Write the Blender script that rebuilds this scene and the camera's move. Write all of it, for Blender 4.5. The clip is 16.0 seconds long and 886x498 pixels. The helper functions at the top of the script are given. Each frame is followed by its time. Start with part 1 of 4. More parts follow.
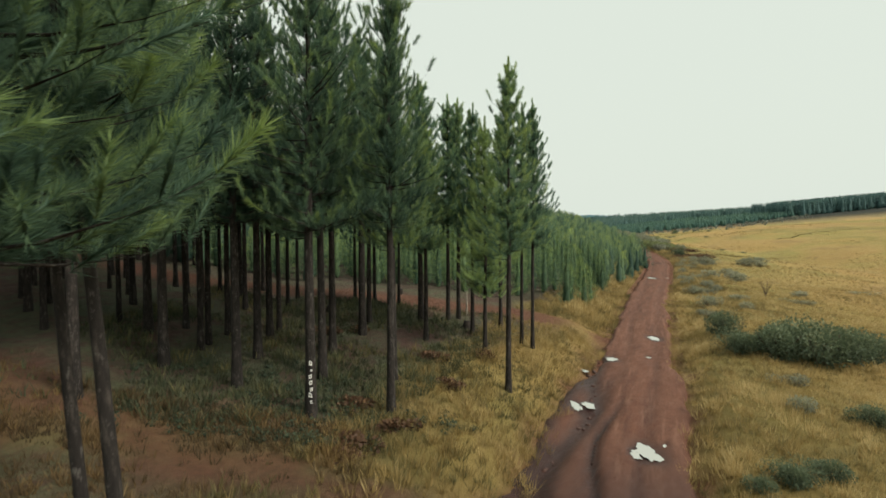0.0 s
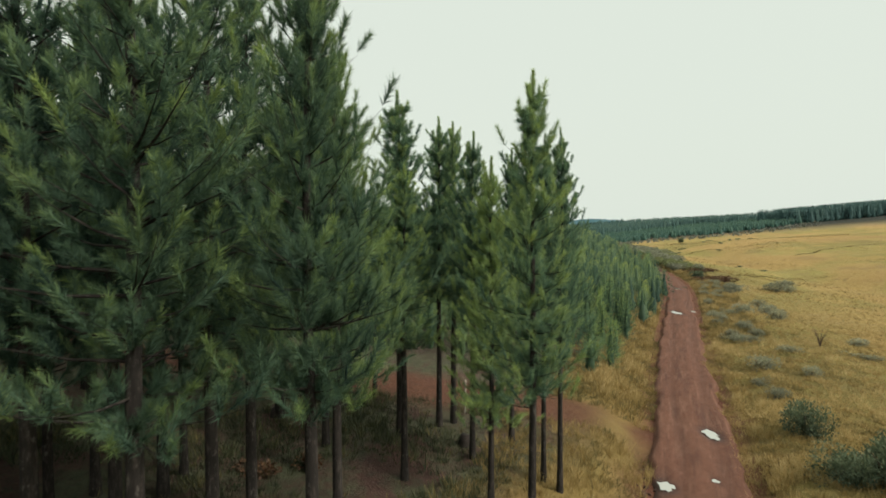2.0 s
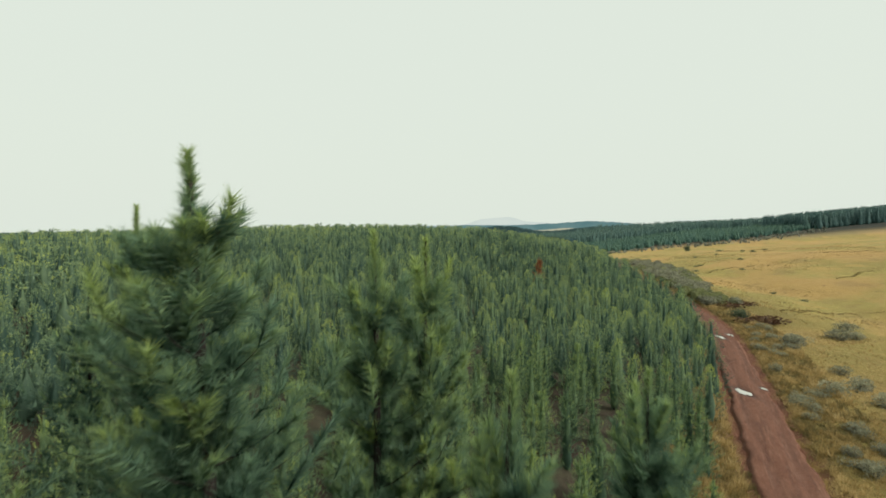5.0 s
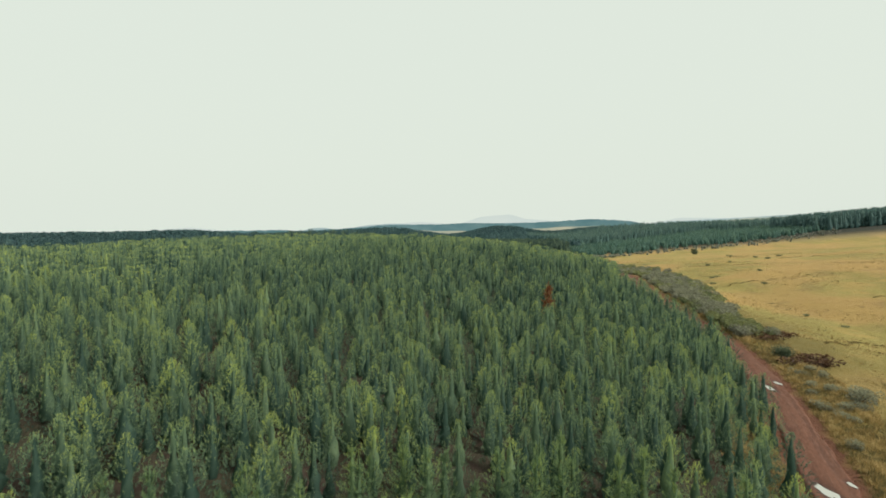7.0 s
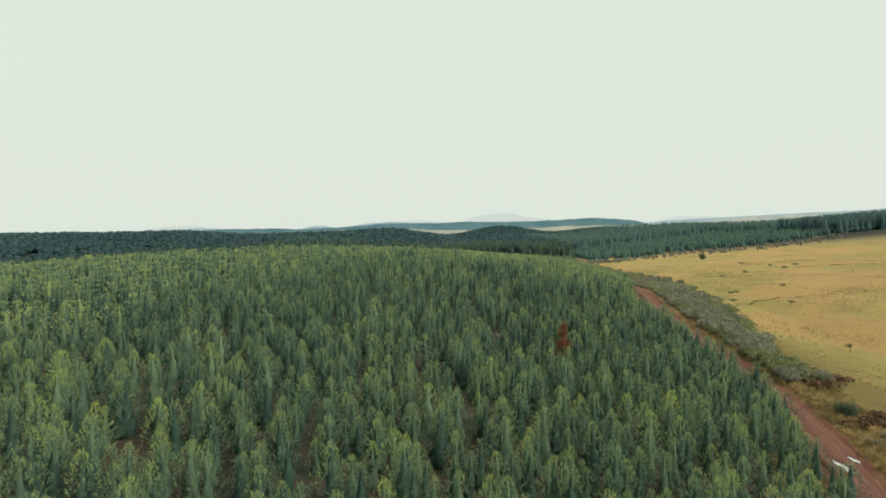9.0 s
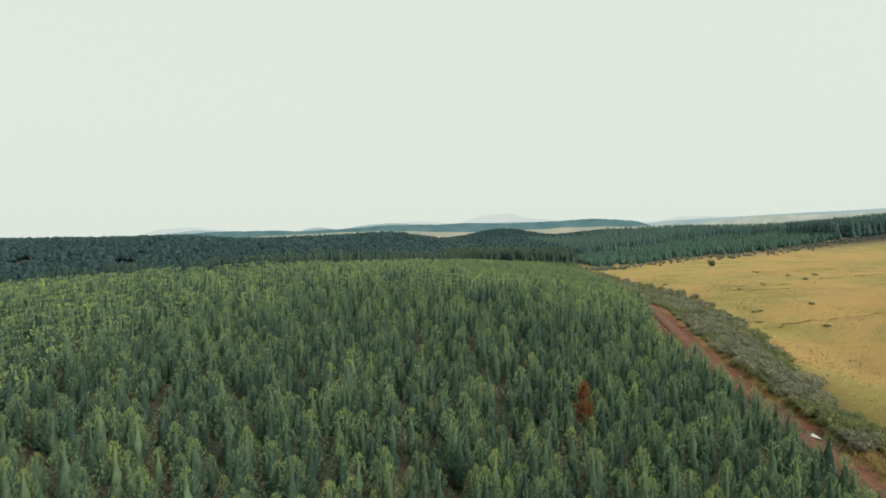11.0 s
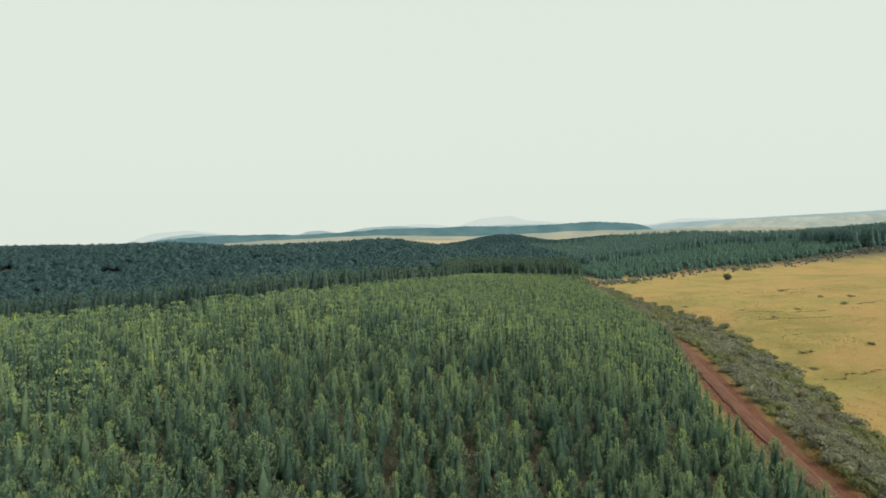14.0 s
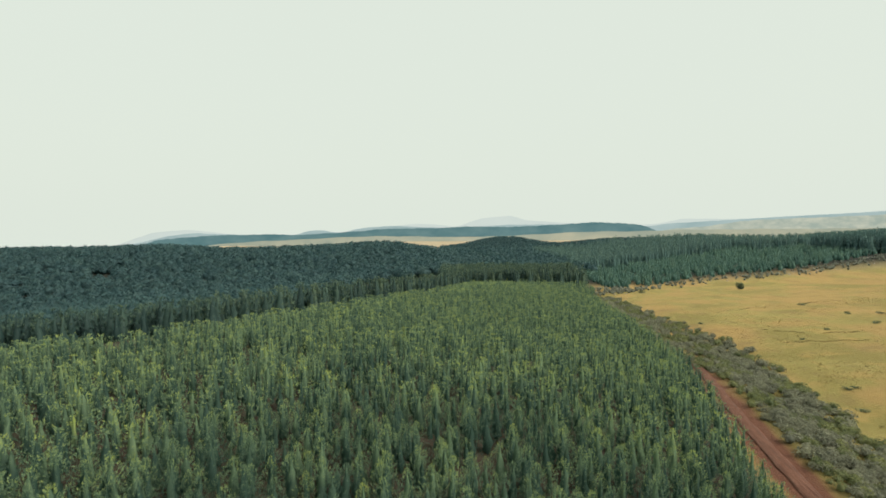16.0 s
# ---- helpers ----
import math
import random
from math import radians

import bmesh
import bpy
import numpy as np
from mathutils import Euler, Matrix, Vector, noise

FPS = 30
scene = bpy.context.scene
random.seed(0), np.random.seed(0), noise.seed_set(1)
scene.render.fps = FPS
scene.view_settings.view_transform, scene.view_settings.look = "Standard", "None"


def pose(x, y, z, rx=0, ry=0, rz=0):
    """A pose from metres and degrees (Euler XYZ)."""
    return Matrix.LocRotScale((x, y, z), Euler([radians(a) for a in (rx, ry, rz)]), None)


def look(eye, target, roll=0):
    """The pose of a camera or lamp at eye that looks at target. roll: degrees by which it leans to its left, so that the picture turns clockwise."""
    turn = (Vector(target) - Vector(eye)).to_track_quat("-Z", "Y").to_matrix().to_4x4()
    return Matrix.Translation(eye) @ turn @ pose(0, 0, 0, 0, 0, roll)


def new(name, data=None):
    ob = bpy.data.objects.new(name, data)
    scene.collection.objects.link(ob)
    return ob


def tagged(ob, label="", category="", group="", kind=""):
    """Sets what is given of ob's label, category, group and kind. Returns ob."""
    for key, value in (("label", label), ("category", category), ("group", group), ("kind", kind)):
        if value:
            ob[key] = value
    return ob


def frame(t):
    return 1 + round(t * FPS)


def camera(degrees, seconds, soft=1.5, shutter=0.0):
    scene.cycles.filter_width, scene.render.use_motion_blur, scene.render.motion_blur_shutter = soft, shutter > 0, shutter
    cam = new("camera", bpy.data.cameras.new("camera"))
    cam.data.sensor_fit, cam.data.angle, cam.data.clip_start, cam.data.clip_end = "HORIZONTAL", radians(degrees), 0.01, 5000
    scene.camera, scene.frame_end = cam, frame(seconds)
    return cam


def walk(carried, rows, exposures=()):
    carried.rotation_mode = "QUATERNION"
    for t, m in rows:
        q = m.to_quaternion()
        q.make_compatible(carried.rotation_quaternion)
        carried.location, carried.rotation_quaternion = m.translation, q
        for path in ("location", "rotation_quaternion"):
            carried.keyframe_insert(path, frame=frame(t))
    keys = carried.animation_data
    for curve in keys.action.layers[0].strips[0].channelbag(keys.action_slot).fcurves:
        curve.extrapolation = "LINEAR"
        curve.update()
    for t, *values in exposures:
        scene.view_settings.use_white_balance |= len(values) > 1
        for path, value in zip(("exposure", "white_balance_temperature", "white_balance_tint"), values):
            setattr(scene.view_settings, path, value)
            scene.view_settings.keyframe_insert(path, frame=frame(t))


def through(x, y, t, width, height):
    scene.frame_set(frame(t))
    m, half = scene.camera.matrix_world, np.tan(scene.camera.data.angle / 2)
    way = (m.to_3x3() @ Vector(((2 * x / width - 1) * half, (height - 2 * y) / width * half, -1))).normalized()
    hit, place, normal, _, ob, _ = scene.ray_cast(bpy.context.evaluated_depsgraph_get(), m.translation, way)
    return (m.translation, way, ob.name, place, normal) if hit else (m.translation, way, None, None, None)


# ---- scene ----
cam = camera(80.7, 16.0, soft=1.7, shutter=0.2)
PATH = [
    (0.0, pose(0.000, 0.000, 6.000, 87.68, 0.26, -0.03)),
    (0.5, pose(0.134, 2.059, 6.758, 87.71, 0.20, -0.02)),
    (1.0, pose(0.308, 4.244, 7.529, 87.89, 0.20, 0.05)),
    (1.5, pose(0.425, 6.432, 8.270, 87.89, 0.12, 0.07)),
    (2.0, pose(0.535, 8.697, 9.051, 87.99, 0.09, 0.12)),
    (2.5, pose(0.606, 11.011, 9.818, 88.07, 0.14, 0.06)),
    (3.0, pose(0.664, 13.550, 10.566, 88.25, 0.17, 0.08)),
    (3.5, pose(0.723, 16.260, 11.371, 88.19, 0.08, 0.01)),
    (4.0, pose(0.836, 19.114, 12.215, 88.01, 0.16, -0.15)),
    (4.5, pose(0.958, 22.028, 13.042, 88.22, 0.29, -0.15)),
    (5.0, pose(1.141, 25.005, 13.952, 88.16, 0.24, -0.17)),
    (7.5, pose(2.155, 40.100, 18.656, 87.83, 0.22, -0.12)),
    (8.0, pose(2.285, 43.190, 19.632, 87.79, 0.16, -0.12)),
    (8.5, pose(2.411, 46.294, 20.611, 87.63, 0.13, -0.13)),
    (9.0, pose(2.545, 49.422, 21.597, 87.61, 0.15, -0.14)),
    (11.5, pose(3.807, 66.168, 26.451, 87.73, 0.40, -0.09)),
    (12.0, pose(4.052, 69.753, 27.431, 87.81, 0.39, -0.08)),
    (12.5, pose(4.294, 73.362, 28.413, 87.75, 0.33, -0.12)),
    (13.0, pose(4.528, 76.994, 29.398, 87.90, 0.50, -0.13)),
    (13.5, pose(4.753, 80.635, 30.383, 87.86, 0.58, -0.14)),
    (14.0, pose(4.970, 84.279, 31.369, 87.89, 0.52, -0.13)),
    (14.5, pose(5.184, 87.920, 32.352, 87.78, 0.37, -0.12)),
    (15.0, pose(5.401, 91.561, 33.333, 87.83, 0.42, -0.10)),
    (15.5, pose(5.624, 95.206, 34.312, 87.81, 0.41, -0.10)),
    (16.0, pose(5.849, 98.852, 35.291, 87.82, 0.38, -0.09)),
]
walk(cam, PATH)

# ---- sky and sun: bright haze, soft low sun from the right ----
SUN_EL, SUN_AZ = 40.0, 118.0          # degrees above the horizon; clockwise from +y
world = bpy.data.worlds.new("world")
scene.world = world
world.use_nodes = True
wn, wl = world.node_tree.nodes, world.node_tree.links
sky = wn.new("ShaderNodeTexSky")
sky.sky_type = "NISHITA"
sky.sun_disc = False
sky.sun_elevation, sky.sun_rotation = radians(SUN_EL), radians(SUN_AZ)
sky.air_density, sky.dust_density = 2.0, 6.0
dim = wn.new("ShaderNodeMix")
dim.data_type, dim.blend_type = "RGBA", "MULTIPLY"
dim.inputs["Factor"].default_value = 1.0
wl.new(sky.outputs["Color"], dim.inputs["A"])
dim.inputs["B"].default_value = (0.08, 0.08, 0.08, 1)
cloud = wn.new("ShaderNodeMix")
cloud.data_type = "RGBA"
cloud.inputs["Factor"].default_value = 0.94
wl.new(dim.outputs["Result"], cloud.inputs["A"])
cloud.inputs["B"].default_value = (0.775, 0.845, 0.755, 1)
wl.new(cloud.outputs["Result"], wn["Background"].inputs["Color"])
wn["Background"].inputs["Strength"].default_value = 1.0
sun = new("sun", bpy.data.lights.new("sun", "SUN"))
sun.data.energy, sun.data.angle, sun.data.color = 3.7, radians(20), (1.0, 0.93, 0.80)
_a, _e = radians(SUN_AZ), radians(SUN_EL)
sun.matrix_world = look((100 * math.sin(_a) * math.cos(_e), 100 * math.cos(_a) * math.cos(_e), 100 * math.sin(_e)), (0, 0, 0))


# ---- materials ----
def material(name, rough=0.8):
    m = bpy.data.materials.new(name)
    m.use_nodes = True
    b = m.node_tree.nodes["Principled BSDF"]
    b.inputs["Roughness"].default_value = rough
    b.inputs["Specular IOR Level"].default_value = 0.25
    return m, m.node_tree.nodes, m.node_tree.links, b


def ramp(nodes, links, fac, stops):
    r = nodes.new("ShaderNodeValToRGB")
    el = r.color_ramp.elements
    while len(el) < len(stops):
        el.new(0.5)
    for e, (p, c) in zip(el, stops):
        e.position, e.color = p, (*c, 1)
    links.new(fac, r.inputs["Fac"])
    return r.outputs["Color"]


def noise_at(nodes, links, scale, detail=4.0, rough=0.6, stretch=None):
    geo = nodes.new("ShaderNodeNewGeometry")
    n = nodes.new("ShaderNodeTexNoise")
    n.inputs["Scale"].default_value, n.inputs["Detail"].default_value, n.inputs["Roughness"].default_value = scale, detail, rough
    src = geo.outputs["Position"]
    if stretch:
        mp = nodes.new("ShaderNodeMapping")
        mp.inputs["Scale"].default_value = stretch
        links.new(src, mp.inputs["Vector"])
        src = mp.outputs["Vector"]
    links.new(src, n.inputs["Vector"])
    return n.outputs["Fac"]


def blend(nodes, links, fac, a, b, mode="MIX"):
    x = nodes.new("ShaderNodeMix")
    x.data_type, x.blend_type = "RGBA", mode
    for sock, v in (("Factor", fac), ("A", a), ("B", b)):
        if isinstance(v, (int, float)):
            x.inputs[sock].default_value = v
        elif isinstance(v, tuple):
            x.inputs[sock].default_value = (*v, 1)
        else:
            links.new(v, x.inputs[sock])
    return x.outputs["Result"]


def maths(nodes, links, op, a, b=None, c=None):
    x = nodes.new("ShaderNodeMath")
    x.operation = op
    for i, v in enumerate((a, b, c)):
        if v is None:
            continue
        if isinstance(v, (int, float)):
            x.inputs[i].default_value = v
        else:
            links.new(v, x.inputs[i])
    return x.outputs[0]


def attribute(nodes, name):
    n = nodes.new("ShaderNodeAttribute")
    n.attribute_name = name
    return n


def bump(nodes, links, b, fac, strength, dist):
    n = nodes.new("ShaderNodeBump")
    n.inputs["Strength"].default_value, n.inputs["Distance"].default_value = strength, dist
    links.new(fac, n.inputs["Height"])
    links.new(n.outputs["Normal"], b.inputs["Normal"])


def foliage(name, dark, mid, light, vary=0.35, rough=0.6, through=0.25):
    """Leaf or needle material: 'tone' runs from dark (also inner shade) to pale young shoots; every leaf and every
    plant differs a little.
    """
    m, n, l, b = material(name, rough)
    tone = attribute(n, "tone").outputs["Fac"]
    geo = n.new("ShaderNodeNewGeometry")
    info = n.new("ShaderNodeObjectInfo")
    k = maths(n, l, "MULTIPLY_ADD", geo.outputs["Random Per Island"], vary, maths(n, l, "MULTIPLY_ADD", info.outputs["Random"], 0.34, -0.17 - vary / 2))
    k = maths(n, l, "ADD", tone, k)
    col = ramp(n, l, k, ((0.0, dark), (0.5, mid), (1.0, light)))
    l.new(col, b.inputs["Base Color"])
    tr = n.new("ShaderNodeBsdfTranslucent")
    l.new(col, tr.inputs["Color"])
    mix = n.new("ShaderNodeMixShader")
    mix.inputs["Fac"].default_value = through
    l.new(b.outputs[0], mix.inputs[1])
    l.new(tr.outputs[0], mix.inputs[2])
    l.new(mix.outputs[0], n["Material Output"].inputs["Surface"])
    return m


M_NEEDLE = foliage("pine_needles", (0.060, 0.120, 0.094), (0.160, 0.262, 0.172), (0.34, 0.44, 0.15), 0.3, through=0.5)
# darker copy of the needles: the old stand's inner shade is in this colour
M_NEEDLE_SHADE = foliage("old_pine_needles", (0.026, 0.058, 0.048), (0.104, 0.178, 0.116), (0.27, 0.37, 0.12), 0.3, through=0.45)
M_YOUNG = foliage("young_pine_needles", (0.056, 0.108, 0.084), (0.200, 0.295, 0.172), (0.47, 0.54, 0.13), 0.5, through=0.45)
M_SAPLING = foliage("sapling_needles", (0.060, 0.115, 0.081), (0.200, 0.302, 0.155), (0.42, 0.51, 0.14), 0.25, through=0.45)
# far pines: distance haze is put into the bluish needle colour
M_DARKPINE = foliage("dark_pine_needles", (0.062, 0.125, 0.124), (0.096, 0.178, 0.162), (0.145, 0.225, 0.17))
M_BELT = foliage("valley_pine_needles", (0.026, 0.056, 0.052), (0.052, 0.098, 0.080), (0.12, 0.17, 0.10), 0.5)
# far plantation, blued in its base colour for haze
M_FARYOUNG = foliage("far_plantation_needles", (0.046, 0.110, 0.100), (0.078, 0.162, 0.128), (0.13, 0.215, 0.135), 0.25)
M_RUST = foliage("dead_needles", (0.14, 0.050, 0.024), (0.26, 0.100, 0.045), (0.34, 0.160, 0.070))
M_BUSH = foliage("bush_leaves", (0.055, 0.08, 0.050), (0.125, 0.16, 0.095), (0.24, 0.27, 0.15))
M_GREYBUSH = foliage("grey_shrub_leaves", (0.150, 0.158, 0.118), (0.265, 0.272, 0.190), (0.39, 0.39, 0.26), through=0.45)
M_PALE = foliage("pale_grey_scrub_leaves", (0.16, 0.175, 0.14), (0.27, 0.285, 0.23), (0.40, 0.41, 0.33), through=0.4)
M_OLIVE = foliage("olive_thicket_leaves", (0.095, 0.125, 0.060), (0.19, 0.215, 0.10), (0.31, 0.32, 0.13), through=0.45)
M_BRACKEN = foliage("dry_bracken", (0.062, 0.034, 0.022), (0.135, 0.074, 0.043), (0.23, 0.145, 0.068))
# far native wood: leaf colours lifted and blued to carry the haze
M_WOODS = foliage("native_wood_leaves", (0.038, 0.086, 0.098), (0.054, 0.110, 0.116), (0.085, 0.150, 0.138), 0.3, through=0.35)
M_GRASS = foliage("dry_grass_blades", (0.145, 0.130, 0.060), (0.33, 0.235, 0.092), (0.52, 0.40, 0.19), 0.28, through=0.4)
# tawny grass, its colour lowered because the old pines shade it
M_TAWNY_SHADE = foliage("tawny_grass_blades", (0.065, 0.046, 0.024), (0.155, 0.100, 0.046), (0.29, 0.195, 0.085), 0.3, through=0.3)
M_WEED = foliage("weed_leaves", (0.034, 0.050, 0.033), (0.068, 0.092, 0.055), (0.13, 0.15, 0.075), 0.4)
# grey-green grass with the shade under the pines mixed into its colour
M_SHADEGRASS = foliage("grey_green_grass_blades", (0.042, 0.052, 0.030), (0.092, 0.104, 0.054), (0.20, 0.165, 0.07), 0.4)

M_BARK, n, l, b = material("pine_bark", 0.95)
f = noise_at(n, l, 9, 6, 0.7, (1, 1, 0.25))
flake = ramp(n, l, noise_at(n, l, 11, 5, 0.75, (1, 1, 0.4)), ((0.57, (0, 0, 0)), (0.64, (0.6, 0.6, 0.6))))
bark = blend(n, l, maths(n, l, "MULTIPLY", noise_at(n, l, 1.3), 0.6), ramp(n, l, f, ((0.3, (0.008, 0.007, 0.0065)), (0.52, (0.022, 0.019, 0.0175)), (0.66, (0.070, 0.060, 0.052)))), (0.022, 0.018, 0.016))
l.new(blend(n, l, flake, bark, (0.125, 0.115, 0.105)), b.inputs["Base Color"])
bump(n, l, b, f, 0.9, 0.03)

M_TWIG, n, l, b = material("branch_bark", 0.9)
l.new(ramp(n, l, noise_at(n, l, 14), ((0.3, (0.03, 0.022, 0.017)), (0.7, (0.11, 0.075, 0.055)))), b.inputs["Base Color"])

M_PAINT, n, l, b = material("white_paint", 0.7)
l.new(ramp(n, l, noise_at(n, l, 30), ((0.35, (0.25, 0.24, 0.22)), (0.5, (0.7, 0.7, 0.67)))), b.inputs["Base Color"])

M_DEAD, n, l, b = material("bleached_wood", 0.9)
l.new(ramp(n, l, noise_at(n, l, 12, 5, 0.6, (1, 1, 0.3)), ((0.3, (0.16, 0.13, 0.10)), (0.7, (0.42, 0.38, 0.33)))), b.inputs["Base Color"])

M_STUMP, n, l, b = material("charred_wood", 0.95)
l.new(ramp(n, l, noise_at(n, l, 12), ((0.3, (0.010, 0.009, 0.008)), (0.7, (0.05, 0.04, 0.035)))), b.inputs["Base Color"])

M_ROCK, n, l, b = material("grey_rock", 0.9)
l.new(ramp(n, l, noise_at(n, l, 2.5, 6), ((0.3, (0.14, 0.13, 0.11)), (0.7, (0.42, 0.40, 0.36)))), b.inputs["Base Color"])

# ground: ochre grass, reddish litter under the pines, green flushes
M_GROUND, n, l, b = material("ground", 0.95)
cover = attribute(n, "cover")
sep = n.new("ShaderNodeSeparateColor")
l.new(cover.outputs["Color"], sep.inputs["Color"])
big, midn, fine = noise_at(n, l, 0.018, 6, 0.7), noise_at(n, l, 0.30, 8, 0.8), noise_at(n, l, 2.2, 8, 0.85)
patch, patch2 = noise_at(n, l, 0.040, 4, 0.5, (1, 0.7, 1)), noise_at(n, l, 0.12, 5, 0.55, (1, 0.8, 1))
gold = ramp(n, l, fine, ((0.30, (0.20, 0.140, 0.046)), (0.5, (0.332, 0.232, 0.080)), (0.70, (0.435, 0.312, 0.120))))
green = ramp(n, l, fine, ((0.30, (0.17, 0.145, 0.045)), (0.5, (0.30, 0.248, 0.078)), (0.70, (0.40, 0.325, 0.115))))
field = blend(n, l, ramp(n, l, big, ((0.44, (0, 0, 0)), (0.56, (1, 1, 1)))), gold, green)
field = blend(n, l, ramp(n, l, midn, ((0.54, (0, 0, 0)), (0.68, (0.55, 0.55, 0.55)))), field, (0.24, 0.160, 0.062))
field = blend(n, l, ramp(n, l, patch, ((0.50, (0, 0, 0)), (0.58, (0.7, 0.7, 0.7)))), field, (0.385, 0.245, 0.092))
field = blend(n, l, ramp(n, l, patch, ((0.40, (0.8, 0.8, 0.8)), (0.48, (0, 0, 0)))), field, (0.24, 0.20, 0.062))
field = blend(n, l, ramp(n, l, patch2, ((0.54, (0, 0, 0)), (0.66, (0.45, 0.45, 0.45)))), field, (0.22, 0.155, 0.066))
field = blend(n, l, ramp(n, l, patch2, ((0.34, (0.6, 0.6, 0.6)), (0.44, (0, 0, 0)))), field, (0.41, 0.275, 0.095))
spot = noise_at(n, l, 0.55, 3, 0.5)
field = blend(n, l, ramp(n, l, spot, ((0.64, (0, 0, 0)), (0.70, (0.5, 0.5, 0.5)))), field, (0.16, 0.110, 0.045))
streak = noise_at(n, l, 0.05, 7, 0.7, (0.35, 1.6, 1))
field = blend(n, l, ramp(n, l, streak, ((0.595, (0, 0, 0)), (0.63, (0.3, 0.3, 0.3)), (0.66, (0, 0, 0)))), field, (0.13, 0.10, 0.045))
# litter and shade_grass carry the stand's shade: darkened, with a bluish tint
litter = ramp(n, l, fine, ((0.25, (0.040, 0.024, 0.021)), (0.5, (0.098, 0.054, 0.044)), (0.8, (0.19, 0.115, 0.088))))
# cover alpha darkens the litter further under young pines and far woods
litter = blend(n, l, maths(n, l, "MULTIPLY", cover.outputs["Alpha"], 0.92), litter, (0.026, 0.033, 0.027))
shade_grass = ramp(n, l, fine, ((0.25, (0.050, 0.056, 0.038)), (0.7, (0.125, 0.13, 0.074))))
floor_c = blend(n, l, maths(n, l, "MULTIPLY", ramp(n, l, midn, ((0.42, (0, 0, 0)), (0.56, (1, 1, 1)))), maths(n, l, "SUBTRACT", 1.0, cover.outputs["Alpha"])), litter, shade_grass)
# far fields turn pale tan: their colour holds the distance haze
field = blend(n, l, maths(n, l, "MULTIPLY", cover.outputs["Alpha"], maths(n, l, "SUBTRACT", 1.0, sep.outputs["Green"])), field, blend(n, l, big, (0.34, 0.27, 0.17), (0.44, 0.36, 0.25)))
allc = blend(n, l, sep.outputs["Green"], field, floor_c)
allc = blend(n, l, sep.outputs["Blue"], allc, blend(n, l, midn, (0.115, 0.102, 0.034), (0.23, 0.172, 0.052)))
soil = ramp(n, l, fine, ((0.3, (0.09, 0.036, 0.024)), (0.7, (0.21, 0.092, 0.056))))
allc = blend(n, l, sep.outputs["Red"], allc, soil)
l.new(allc, b.inputs["Base Color"])
bump(n, l, b, maths(n, l, "ADD", fine, maths(n, l, "MULTIPLY", midn, 1.5)), 0.8, 0.45)

# red dirt of the road
M_ROAD, n, l, b = material("red_dirt", 0.85)
f1, f2, f3 = noise_at(n, l, 0.45, 5, 0.6), noise_at(n, l, 5, 7, 0.7), noise_at(n, l, 22, 4, 0.7)
dirt = ramp(n, l, f2, ((0.25, (0.070, 0.029, 0.019)), (0.5, (0.122, 0.052, 0.033)), (0.78, (0.18, 0.085, 0.057))))
wet = attribute(n, "wet").outputs["Fac"]
lane = attribute(n, "lane").outputs["Vector"]
tracks = []
for sc_ in (0.9, 2.1):
    t_ = n.new("ShaderNodeTexNoise")
    t_.inputs["Scale"].default_value, t_.inputs["Detail"].default_value, t_.inputs["Roughness"].default_value = sc_, 6, 0.65
    l.new(lane, t_.inputs["Vector"])
    tracks.append(t_.outputs["Fac"])
dirt = blend(n, l, ramp(n, l, tracks[0], ((0.47, (0, 0, 0)), (0.62, (0.75, 0.75, 0.75)))), dirt, (0.066, 0.029, 0.021))
dirt = blend(n, l, ramp(n, l, tracks[1], ((0.52, (0, 0, 0)), (0.66, (0.6, 0.6, 0.6)))), dirt, (0.215, 0.118, 0.082))
dirt = blend(n, l, ramp(n, l, f1, ((0.35, (0, 0, 0)), (0.7, (0.6, 0.6, 0.6)))), dirt, (0.160, 0.076, 0.050))
wetc = maths(n, l, "MINIMUM", 1.0, maths(n, l, "MULTIPLY", wet, maths(n, l, "MULTIPLY_ADD", f2, 1.6, 0.2)))
l.new(blend(n, l, wetc, dirt, (0.034, 0.016, 0.014)), b.inputs["Base Color"])
l.new(maths(n, l, "MULTIPLY_ADD", wetc, -0.45, 0.88), b.inputs["Roughness"])
bump(n, l, b, maths(n, l, "ADD", f2, f3), 0.6, 0.06)

M_MUD, n, l, b = material("wet_mud", 0.55)
l.new(ramp(n, l, noise_at(n, l, 9, 5), ((0.35, (0.028, 0.013, 0.010)), (0.7, (0.095, 0.043, 0.031)))), b.inputs["Base Color"])

M_WATER, n, l, b = material("muddy_water", 0.03)
b.inputs["Base Color"].default_value = (0.80, 0.76, 0.69, 1)
b.inputs["Metallic"].default_value = 1.0
bump(n, l, b, noise_at(n, l, 3.0, 3), 0.05, 0.02)


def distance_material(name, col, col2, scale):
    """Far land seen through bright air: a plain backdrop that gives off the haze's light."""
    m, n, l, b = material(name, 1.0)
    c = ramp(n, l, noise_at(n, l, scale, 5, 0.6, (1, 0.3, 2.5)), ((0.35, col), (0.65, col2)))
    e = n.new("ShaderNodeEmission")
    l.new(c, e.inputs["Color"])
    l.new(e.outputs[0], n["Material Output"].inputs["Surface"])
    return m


# haze is mixed into these glowing colours, palest for the farthest hills
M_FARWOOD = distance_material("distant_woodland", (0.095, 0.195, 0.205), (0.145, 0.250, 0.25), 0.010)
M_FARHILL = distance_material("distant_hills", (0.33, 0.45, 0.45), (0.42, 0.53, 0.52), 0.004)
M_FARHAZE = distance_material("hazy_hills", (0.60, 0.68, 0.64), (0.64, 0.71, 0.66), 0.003)
